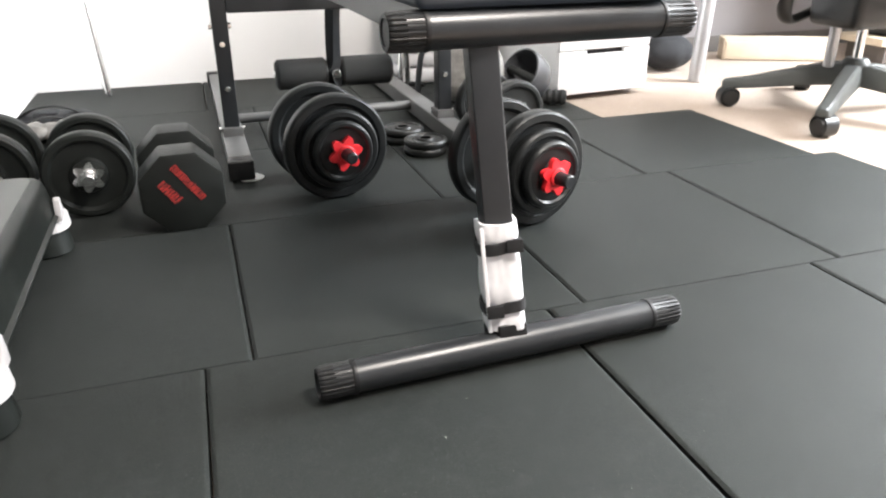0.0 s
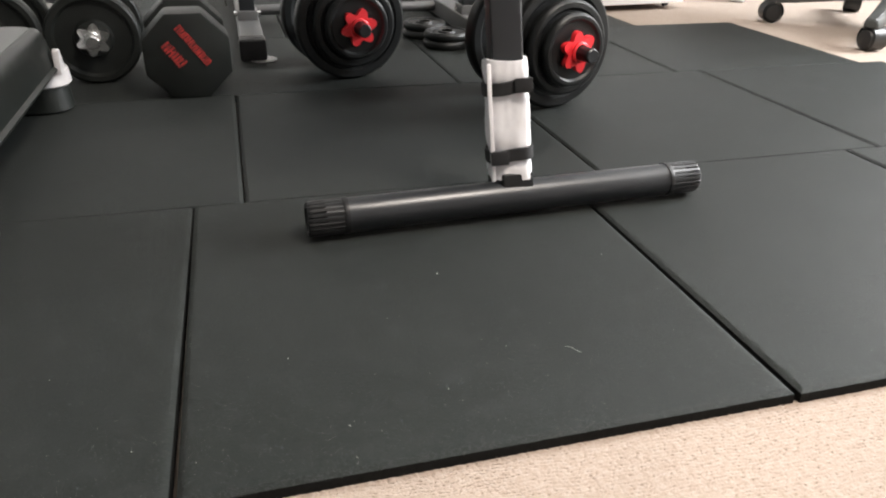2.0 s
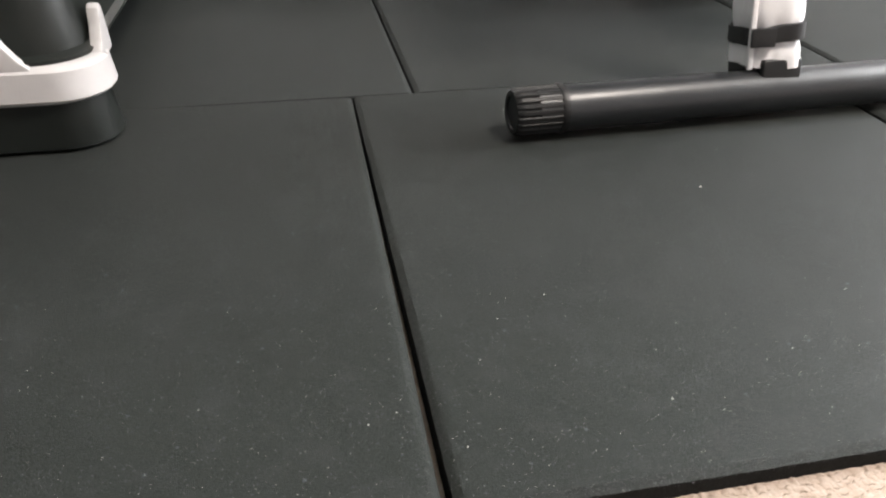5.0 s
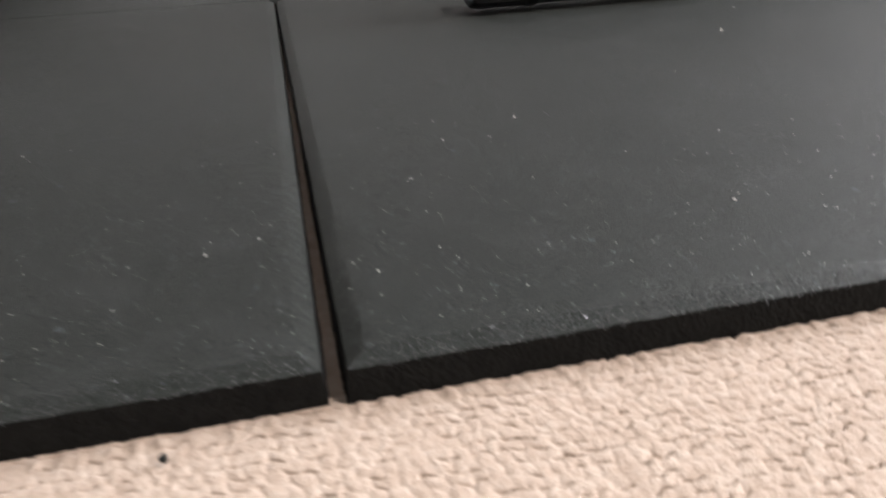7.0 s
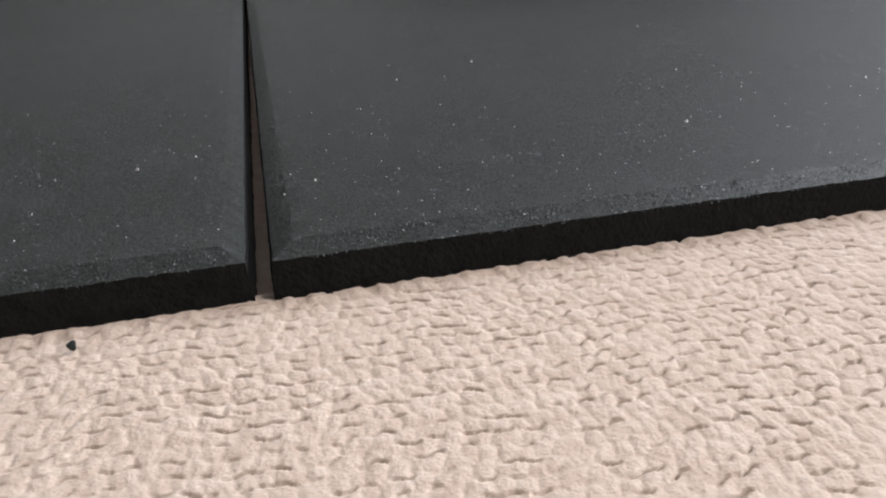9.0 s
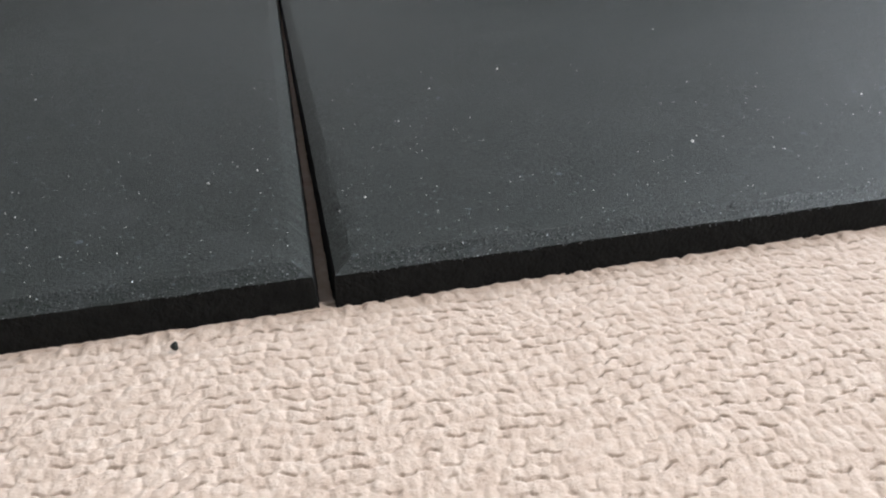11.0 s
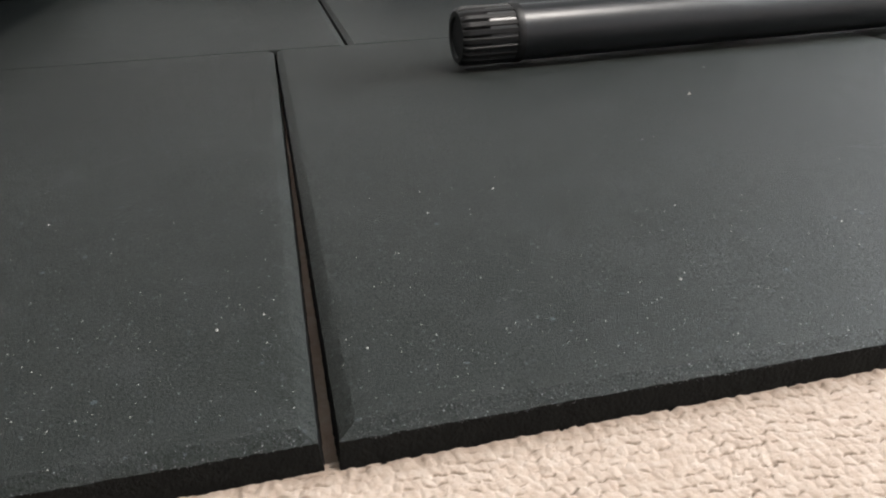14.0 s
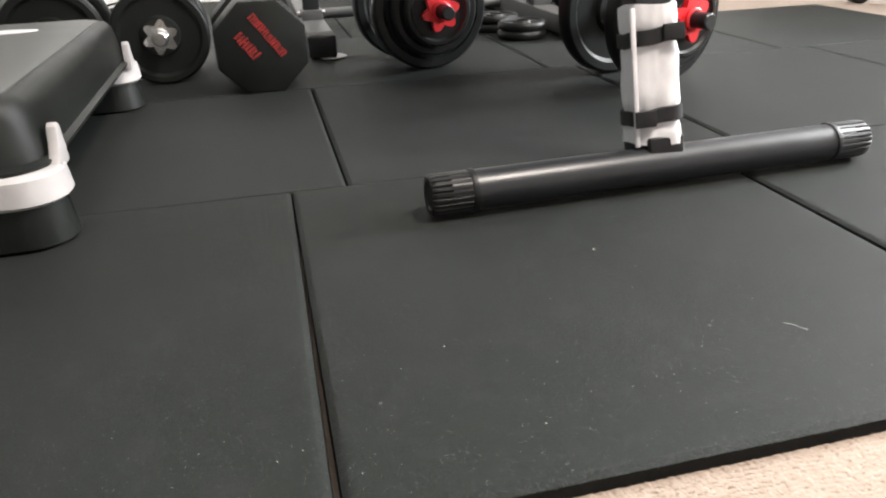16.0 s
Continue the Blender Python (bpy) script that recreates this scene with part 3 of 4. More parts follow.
for x in RX:
    rail = rack_part("base_rail", box(x - 0.0265, x + 0.0265, 1.30, 2.36, 0.008, 0.052, 0.005, 3), M_STEELG, label="grey coated base rail")
    rack_part("rail_cap", box(x - 0.029, x + 0.029, 1.262, 1.302, 0.004, 0.050, 0.007, 3), M_CAP, rail)
    rack_part("rail_cap", box(x - 0.033, x + 0.033, 2.355, 2.40, 0.004, 0.056, 0.008, 3), M_CAP, rail)
    rack_part("foot_pad", rod(0.030, 0.0005, 0.004, 24, m=pose(x + 0.020, 1.286, 0)), M_CLEAR, rail, "milky plastic floor pad")
    up = rack_part("upright", box(x - 0.0185, x + 0.0185, 1.487, 1.530, 0.052, 0.98, 0.004, 3), M_STEEL)
    rack_part("bracket", box(x - 0.024, x + 0.024, 1.478, 1.540, 0.050, 0.074, 0.004), M_STEELG, up)
    for z in (0.168, 0.275):
        rack_part("bolt", rod(0.0075, 0, 0.006, 6, 0.001, m=pose(x, 1.487, z, 90, 0, 0)), M_CHROME, up, "bright bolt head")
    for sx in (-1, 1):
        for z in (0.063, 0.315):
            rack_part("bolt", rod(0.007, 0, 0.008, 6, 0.001, m=pose(x + sx * (0.024 if z < 0.1 else 0.0185), 1.509, z, 0, sx * 90, 0)), M_CHROME, up, "bright bolt head")
rack_part("cross_tube", rod(0.0135, RX[0] + 0.02, RX[1] - 0.02, 24, m=pose(0, 1.745, 0.032, 0, 90, 0)), M_STEELG, label="grey steel cross tube")
rack_part("cross_beam", box(RX[0] + 0.0185, RX[1] - 0.0185, 1.485, 1.532, 0.345, 0.392, 0.004, 3), M_STEEL)
arm = rack_part("roller_arm", pipe(curve_points([(0.384, 1.51, 0.348), (0.385, 1.535, 0.28), (0.388, 1.56, 0.21), (0.390, 1.56, 0.14)], 6), 0.019, 4, flat=1.0), M_STEEL)
rack_part("bolt", rod(0.012, 0, 0.012, 12, 0.003, m=pose(0.389, 1.540, 0.180, 90, 0, 0)), M_CHROME, arm, "bright bolt head")
for a, b in ((0.237, 0.370), (0.407, 0.545)):
    rack_part("foam_roller", rod(0.039, a, b, 40, 0.007, m=pose(0, 1.575, 0.178, 0, 90, 0)), M_FOAM, label="black foam roller")
rack_part("roller_axle", rod(0.010, 0.234, 0.549, 16, m=pose(0, 1.575, 0.178, 0, 90, 0)), M_CHROME)


# ---------------------------------------------------------------- dumbbells
def plate_profile(r, t, hole=0.013):
    """Rim, recessed face and hub of a weight plate of thickness t."""
    h = t / 2
    return [(hole, -h), (r * 0.38, -h), (r * 0.42, -h * 0.55), (r * 0.78, -h * 0.55), (r * 0.84, -h), (r - 0.005, -h), (r - 0.0015, -h + 0.003), (r, -h + 0.007),
            (r, h - 0.007), (r - 0.0015, h - 0.003), (r - 0.005, h), (r * 0.84, h), (r * 0.78, h * 0.55), (r * 0.42, h * 0.55), (r * 0.38, h), (hole, h)]


def star_nut(r, t, points=6):
    out = []
    n = points * 10
    for i in range(n):
        a = 2 * math.pi * i / n
        k = 0.5 + 0.5 * math.cos(points * a)
        rad = r * (0.66 + 0.34 * k ** 0.8)
        out.append((rad * math.cos(a), rad * math.sin(a)))
    bm = extrude_outline(out, 0, t, 0)
    return join(bm, lathe([(r * 0.5, t), (r * 0.5, t + 0.004), (r * 0.42, t + 0.006), (0.014, t + 0.006)], 32))


def spin_dumbbell(name, place, yaw, stack, gap, nut_mat, plate_mat, bar_mat, label, spin=0.0, bar_out=0.03, nut_r=0.036, nut_label=""):
    """A bar along y with a stack of (radius, thickness) plates at each end, the largest inside."""
    r_max = max(r for r, _ in stack)
    d = thing(name, Matrix.Translation((place[0], place[1], 0)) @ pose(0, 0, r_max + 0.0005, 0, 0, yaw), label, "dumbbell", "dumbbells on the mats")
    total = sum(t for _, t in stack)
    end = gap / 2 + total + 0.017 + bar_out
    part("bar", lathe([(0, -end), (0.0105, -end), (0.0125, -end + 0.002), (0.0125, -gap / 2), (0.0145, -gap / 2 + 0.005), (0.0145, gap / 2 - 0.005), (0.0125, gap / 2), (0.0125, end - 0.002), (0.0105, end), (0, end)], 28, pose(0, 0, 0, 90, 0, 0)), bar_mat, d)
    for s in (-1, 1):
        y = gap / 2
        for r, t in stack:
            part("plate", lathe(plate_profile(r, t), 72, pose(0, s * (y + t / 2), 0, 90, 0, 0)), plate_mat, d)
            y += t
        m = pose(0, s * (y + 0.0005), 0, 90 if s < 0 else -90, 0, 0) @ pose(0, 0, 0, 0, 0, spin)
        bm = star_nut(nut_r, 0.011)
        bm.transform(m)
        part("star_collar", bm, nut_mat, d, nut_label)
    return d


RED_STACK = [(0.111, 0.032), (0.083, 0.021), (0.064, 0.018)]
RED_LABEL = "black dumbbell with stepped plates and a red star collar"
spin_dumbbell("dumbbell", (0.290, 1.161), 8, RED_STACK, 0.09, M_RED, M_PLATE, M_STEEL, RED_LABEL, 14, nut_label="red plastic star collar")
spin_dumbbell("dumbbell", (0.6115, 0.885), 14, RED_STACK, 0.09, M_RED, M_PLATE, M_STEEL, RED_LABEL, 40, nut_label="red plastic star collar")
spin_dumbbell("dumbbell", (-0.192, 1.235), 4, [(0.086, 0.034)], 0.12, M_CHROME, M_PLATEG, M_CHROME, "black rubber dumbbell with a chrome star collar", 20, 0.022, 0.031, "chrome star collar")
spin_dumbbell("dumbbell", (-0.378, 1.270), 4, [(0.089, 0.034)], 0.12, M_CHROME, M_PLATEG, M_CHROME, "dusty black rubber dumbbell beside the wall", 0, 0.022, 0.031, "chrome star collar")
spin_dumbbell("dumbbell", (0.800, 1.420), 8, [(0.085, 0.034)], 0.12, M_CHROME, M_PLATE, M_STEEL, "black dumbbell with smooth plates behind the others", 0, 0.02)


def block_dumbbell():
    d = thing("dumbbell", pose(-0.018, 1.130, 0, 0, 0, 3), "black eight-sided rubber dumbbell with faded red print", "dumbbell", "dumbbells on the mats")
    r, half = 0.0825, math.radians(22.5)
    zc = r * math.cos(half)
    outline = [(r * math.cos(half + k * math.pi / 4), r * math.sin(half + k * math.pi / 4)) for k in range(8)]
    for y0 in (-0.085, 0.075):
        bm = extrude_outline(outline, -0.04, 0.04, 0.007)
        bm.transform(pose(0, y0 + (0 if y0 < 0 else 0.01), zc, 90, 0, 0))
        part("head", bm, M_PLATEG, d)
    part("handle", rod(0.0165, -0.06, 0.06, 24, m=pose(0, 0, zc, 90, 0, 0)), M_CHROME, d)
    # two slanting lines of worn print that cannot be read
    rng = random.Random(5)
    bm = bmesh.new()
    for x, z, n, step_in, tall in ((-0.010, zc + 0.050, 9, 0.0095, 0.0075), (-0.034, zc + 0.020, 4, 0.0125, 0.0095)):
        for i in range(n):
            w = step_in * rng.uniform(0.26, 0.36)
            for off in (-0.27, 0.27):  # two strokes a letter, joined by a bar at the top or the foot
                own = box(off * step_in - w / 2, off * step_in + w / 2, -0.0007, 0.0007, -tall * rng.uniform(0.8, 1), tall * rng.uniform(0.75, 1))
                if off < 0:
                    z0 = rng.choice((-0.85, -0.1, 0.55)) * tall
                    box(-0.3 * step_in, 0.3 * step_in, -0.0006, 0.0006, z0, z0 + tall * 0.35, bm=own)
                own.transform(Matrix.Translation((x + i * step_in * 0.56, -0.1256, z - i * step_in * 0.80)) @ pose(0, 0, 0, 0, 55, 0))
                join(bm, own)
    part("print", bm, M_REDTEXT, d, "worn red print")
    return d


block_dumbbell()


# small loose plates, stacked in twos
def small_plate(x, y, z, turn):
    p = thing("weight_plate", pose(x, y, z, 0, 0, turn), "small shiny black weight plate stacked on another", "weight plate", "small plates on the mat")
    part("disc", lathe(plate_profile(0.056, 0.019, 0.014), 56, pose(0, 0, 0.0095)), M_PLATE, p)
    bm = bmesh.new()
    for k in range(5):
        own = box(-0.004, 0.004, -0.0025, 0.0025, 0, 0.0012, 0.0005)
        own.transform(pose(0, 0, 0, 0, 0, -40 + 20 * k) @ Matrix.Translation((0, 0.034, 0.0146)))
        join(bm, own)
    part("raised_print", bm, M_PLATE, p)


for x, y, t in ((0.572, 1.352, 20), (0.548, 1.480, 70)):
    small_plate(x, y, 0.0003, t)
    small_plate(x + 0.002, y + 0.001, 0.0197, t + 50)


# ---------------------------------------------------------------- aerobic step
def rounded_rect(x0, x1, y0, y1, r, n=7):
    pts = []
    for cx, cy, a0 in ((x1 - r, y1 - r, 0), (x0 + r, y1 - r, 90), (x0 + r, y0 + r, 180), (x1 - r, y0 + r, 270)):
        for i in range(n + 1):
            a = math.radians(a0 + 90 * i / n)
            pts.append((cx + r * math.cos(a), cy + r * math.sin(a)))
    return pts


def lofted(sections):
    """Closes a solid through outlines of equal length, each with its own height."""
    bm = bmesh.new()
    rings = [[bm.verts.new((x, y, z)) for x, y in pts] for pts, z in sections]
    for a, b in zip(rings, rings[1:]):
        for i in range(len(a)):
            j = (i + 1) % len(a)
            bm.faces.new((a[i], a[j], b[j], b[i]))
    bm.faces.new(rings[0])
    bm.faces.new(rings[-1])
    return bm


step = thing("aerobic_step", pose(-0.35, 0.72, 0), "black plastic aerobic step on pale grey riser feet", "aerobic step")
SX0, SX1, SY0, SY1 = -0.135, 0.135, -0.305, 0.305


def rr(g, r):
    return rounded_rect(SX0 + g, SX1 - g, SY0 + g, SY1 - g, r)


part("platform", lofted([(rr(0.004, 0.045), 0.073), (rr(0.003, 0.046), 0.077), (rr(0.010, 0.045), 0.080), (rr(0.016, 0.042), 0.120), (rr(0.019, 0.040), 0.130), (rr(0.024, 0.036), 0.1365), (rr(0.033, 0.030), 0.1395)]), M_STEP, step)
top = part("tread", lofted([(rr(0.036, 0.028), 0.1390), (rr(0.036, 0.028), 0.1405), (rr(0.039, 0.026), 0.1412)]), M_STEPTOP, step, "grey matt tread")
bm = rod(0.028, 0.1411, 0.1420, 40, 0.0004)
bm.transform(Matrix.Translation((0, -0.17, 0)) @ Matrix.Diagonal((1.6, 0.7, 1, 1)))
part("badge", bm, M_CLOTH, top, "pale oval badge")
bm = rod(0.028, 0.1411, 0.1420, 40, 0.0004)
bm.transform(Matrix.Translation((-0.01, 0.17, 0)) @ Matrix.Diagonal((1.6, 0.7, 1, 1)))
part("badge", bm, M_CLOTH, top, "pale oval badge")
for s in (-1, 1):
    ya, yb = (SY0 - 0.006, SY0 + 0.082) if s < 0 else (SY1 - 0.082, SY1 + 0.006)

    def o(g, r=0.04):
        return rounded_rect(SX0 - 0.007 + g, SX1 + 0.007 - g, ya + g, yb - g, r)
    part("lower_foot", lofted([(o(0.006), 0.0005), (o(0.002), 0.004), (o(0.006), 0.043), (o(0.009), 0.045)]), M_STEP, step)
    foot = part("riser_foot", lofted([(o(0.004), 0.043), (o(0.0), 0.047), (o(0.002), 0.070), (o(0.006), 0.0735)]), M_STEPGREY, step, "pale grey plastic riser")
    # horns that clasp the platform's sides
    for sx in (-1, 1):
        horn = [(-0.034, 0.066), (0.014, 0.066), (0.012, 0.084), (0.007, 0.104), (0.001, 0.108), (-0.006, 0.105), (-0.011, 0.092), (-0.019, 0.080)]
        bm = extrude_outline([(-s * hx, hz) for hx, hz in horn], -0.005, 0.005, 0.002)
        bm.transform(Matrix.Translation((sx * (SX1 - 0.003), s * (SY1 - 0.060), 0)) @ pose(0, 0, 0, 90, 0, 90))
        part("clasp", bm, M_STEPGREY, foot)
        bm = extrude_outline([(-sx * hx, hz) for hx, hz in horn], -0.005, 0.005, 0.002)
        bm.transform(Matrix.Translation((sx * 0.062, s * (SY1 - 0.003), 0)) @ pose(0, 0, 0, 90, 0, 0))
        part("clasp", bm, M_STEPGREY, foot)


# ---------------------------------------------------------------- things along the far wall
rod_from, rod_to = Vector((-0.251, 2.350, 0.0005)), Vector((-0.345, 2.483, 1.25))
single("steel_bar", rod(0.0125, 0, (rod_to - rod_from).length, 24, m=frame_on(rod_from, rod_to)), M_CHROME, label="chrome barbell bar leaning on the white wall", category="barbell bar")


def ankle_weight(x, y, turn, mat, label, flat=0.5):
    a = thing("ankle_weight", pose(x, y, 0, 0, 0, turn), label, "ankle weight", "ankle weights by the wall")
    for k in range(4):
        bm = bmesh.new()
        bmesh.ops.create_icosphere(bm, subdivisions=3, radius=1)
        bm.transform(Matrix.Translation((-0.066 + 0.044 * k, 0, 0.024 + 0.004 * (k % 2))) @ Matrix.Diagonal((0.040, 0.060, 0.022, 1)))
        part("pouch", wobble(bm, 0.007, 28, k + x), mat, a, smooth=80)
    part("strap", pipe(curve_points([(-0.10, -0.02, 0.03), (-0.03, -0.045, 0.066), (0.04, -0.035, 0.068), (0.11, 0.01, 0.02)], 6), 0.011, 8, flat=0.25), M_STRAP, a)


ankle_weight(-0.372, 1.80, 12, M_GREYCLOTH, "grey cloth ankle weight with a black strap")
ankle_weight(-0.360, 1.95, -14, M_FABRIC, "dark cloth ankle weight with a black strap")

# stack of folded blankets
for k in range(6):
    bm = box(-0.17, 0.17, -0.14, 0.14, 0.0, 0.056, 0.026, 4)
    bmesh.ops.subdivide_edges(bm, edges=[e for e in bm.edges if e.calc_length() > 0.1], cuts=6, use_grid_fill=True)
    wobble(bm, 0.006, 14, k * 3.1)
    low = min(v.co.z for v in bm.verts)
    single("folded_blanket", bm, M_TOWEL, pose(0.900 + 0.012 * (k % 2), 2.31, 0.0005 - low + k * 0.0555, 0, 0, (-1) ** k * 2), "grey-white folded blanket in a stack", "blanket", "stack of blankets", smooth=60)


def push_up_bar(x, y, grip, label, h=0.16, turn=0.0):
    k = thing("push_up_bar", pose(x, y, 0, 0, 0, turn), label, "push-up bar", "push-up bars by the rack")
    part("arch", pipe(curve_points([(-0.052, 0, 0.008), (-0.044, 0, h * 0.6), (-0.030, 0, h * 0.93), (0, 0, h), (0.030, 0, h * 0.93), (0.044, 0, h * 0.6), (0.052, 0, 0.008)], 6), 0.0095, 12), grip, k)
    for sx in (-1, 1):
        part("foot", rod(0.009, -0.06, 0.06, 14, m=pose(sx * 0.052, 0, 0.0095, 90, 0, 0)), M_CAP, k)


push_up_bar(0.765, 1.90, M_STEEL, "black steel push-up bar behind the base rail", 0.175, 10)
push_up_bar(0.735, 2.12, M_CHROME, "bright steel push-up bar by the wall", 0.155, 60)
# hollow rubber dome on its side, with the grip inside
dome = thing("push_up_dome", frame_on(Vector((1.020, 1.745, 0.100)), Vector((1.020 + 0.8, 1.745 + 0.25, 0.100 - 0.45))), "dark grey hollow rubber dome tipped on its side", "exercise dome")
part("shell", lathe([(0.073, -0.02), (0.078, -0.02), (0.078, 0.02), (0.070, 0.052), (0.048, 0.078), (0.02, 0.089), (0, 0.09), (0, 0.082), (0.044, 0.07), (0.064, 0.045), (0.072, 0.015), (0.073, -0.02)], 48), M_BALL, dome)
part("grip", rod(0.013, -0.07, 0.07, 20, m=pose(0, 0, 0.0, 90, 0, 0)), M_FOAM, dome)
grip = thing("hand_gripper", pose(1.09, 1.74, 0, 0, 0, -30), "black ribbed rubber hand weight on the mat", "hand weight")
bm = lathe([(0, -0.075), (0.018, -0.075)] + [(0.021 + 0.004 * (i % 2), -0.07 + i * 0.01) for i in range(15)] + [(0.018, 0.075), (0, 0.075)], 24, pose(0, 0, 0.026, 0, 90, 0))
part("body", bm, M_FOAM, grip)
# dark rucksack slumped behind the rack
bm = bmesh.new()
bmesh.ops.create_icosphere(bm, subdivisions=4, radius=1)
bm.transform(Matrix.Translation((0, 0, 0.105)) @ Matrix.Diagonal((0.11, 0.09, 0.108, 1)))
single("gym_bag", wobble(bm, 0.012, 16, 2), M_GREYCLOTH, pose(0.86, 1.80, 0.008), "slumped grey cloth gym bag", "bag", smooth=80)


# ---------------------------------------------------------------- desk corner
def drawer_unit():
    u = thing("drawer_unit", pose(1.170, 1.795, CARPET, 0, 0, 6), "white drawer unit on small casters", "drawer unit")
    W, D, Hh = 0.365, 0.50, 0.60
    part("carcass", box(0, W, 0.018, D, 0.020, Hh, 0.0025), M_WHITE, u)
    z = 0.020
    for h in (0.145, 0.145, 0.145, 0.143):
        w2 = W / 2
        bm = box(0.001, W - 0.001, 0, 0.0175, z, z + h - 0.017, 0.0015)
        box(0.001, w2 - 0.075, 0, 0.0175, z + h - 0.017, z + h - 0.004, 0.0015, bm=bm)
        box(w2 + 0.075, W - 0.001, 0, 0.0175, z + h - 0.017, z + h - 0.004, 0.0015, bm=bm)
        f = part("drawer_front", bm, M_WHITE, u)
        part("grip_slot", box(w2 - 0.075, w2 + 0.075, 0.012, 0.0175, z + h - 0.017, z + h - 0.004), M_DARK, f, "dark finger slot")
        z += h
    for x in (0.03, W - 0.03):
        for y in (0.06, D - 0.05):
            part("caster", rod(0.0105, -0.011, 0.011, 20, 0.003, m=pose(x, y, 0.0110, 0, 90, 0)), M_CASTER, u)
    return u


drawer_unit()

desk = thing("desk", pose(1.82, 1.94, CARPET), "desk with silver tube legs", "desk")
part("tabletop", box(-0.68, 1.25, -0.10, 0.545, 0.70, 0.728, 0.003), M_WHITE, desk)
for x, y, lx, ly in ((0, 0, 0.03, 0), (0.02, 0.50, 0.03, 0), (1.15, 0, 0, 0), (1.15, 0.50, 0, 0)):
    part("leg", rod(0.026, 0.001, 0.70, 28, m=frame_on(Vector((x, y, 0)), Vector((x + lx, y + ly, 0.70)))), M_LEG, desk, "silver painted tube leg")
bm = bmesh.new()
bmesh.ops.create_icosphere(bm, subdivisions=4, radius=1)
bm.transform(Matrix.Translation((0, 0, 0.067)) @ Matrix.Diagonal((0.105, 0.085, 0.07, 1)))
for v in bm.verts:
    v.co.z = max(v.co.z, 0.001)
single("cloth_bag", wobble(bm, 0.007, 18, 7), M_FABRIC, pose(1.845, 2.17, CARPET + 0.006), "black rolled cloth bag on the carpet", "bag", smooth=80)
cable = pipe(curve_points([(1.60, 2.34, 0.33), (1.70, 2.36, 0.22), (1.80, 2.38, 0.19), (1.90, 2.40, 0.25), (1.97, 2.42, 0.45), (2.00, 2.44, 0.69)], 8), 0.0035, 8)
single("power_cable", cable, M_CASTER, label="thin black cable hanging below the desk", category="cable")
slab = box(0, 0.46, 0, 0.09, 0, 0.088, 0.004)
for v in slab.verts:
    v.co.z += 0.012 * (v.co.x / 0.46 - 0.5) ** 2 * (1 if v.co.z > 0.03 else 0)
flat_box = thing("cardboard_box", pose(2.216, 2.294, CARPET + 0.0005, 0, 0, -25), "flat pale cardboard box on the carpet", "box")
part("body", slab, M_CARD, flat_box)
part("flap", box(0.01, 0.45, -0.004, 0.0, 0.004, 0.078, 0.001), M_CARD, flat_box)
stand = thing("computer_stand", pose(2.72, 1.95, CARPET, 0, 0, -4), "pale board on blocks under the computer", "stand")
part("board", box(0, 0.66, 0, 0.25, 0.075, 0.105, 0.003), M_CARD, stand)
for x in (0.04, 0.58):
    part("block", box(x, x + 0.04, 0.02, 0.23, 0.001, 0.075, 0.003), M_SKIRT, stand)
pc = thing("computer_case", pose(2.80, 1.97, CARPET + 0.1055, 0, 0, -4), "black computer case under the desk", "computer")
part("case", box(-0.02, 0.42, 0, 0.2, 0.012, 0.42, 0.006), M_CASTER, pc)
part("front_panel", box(0.0, 0.40, -0.008, 0.0, 0.05, 0.40, 0.004), M_FABRIC, pc)
for x in (0.02, 0.38):
    part("foot", box(x - 0.015, x + 0.015, 0.02, 0.18, 0, 0.012, 0.003), M_CASTER, pc)
socket = thing("socket_strip", pose(2.92, 1.938, CARPET + 0.30), "white socket strip with two plugs", "socket strip")
part("strip", box(-0.05, 0.05, 0, 0.016, 0, 0.06, 0.004), M_WHITE, socket)
for x in (-0.025, 0.02):
    p = part("plug", rod(0.014, 0, 0.025, 20, m=pose(x, 0, 0.03, 90, 0, 0)), M_WHITE, socket)
    part("lead", pipe(curve_points([(x, -0.024, 0.03), (x + 0.01, -0.05, -0.03), (x + 0.03, -0.04, -0.12), (x + 0.05, 0.0, -0.22)], 6), 0.003, 8), M_WHITE, p)


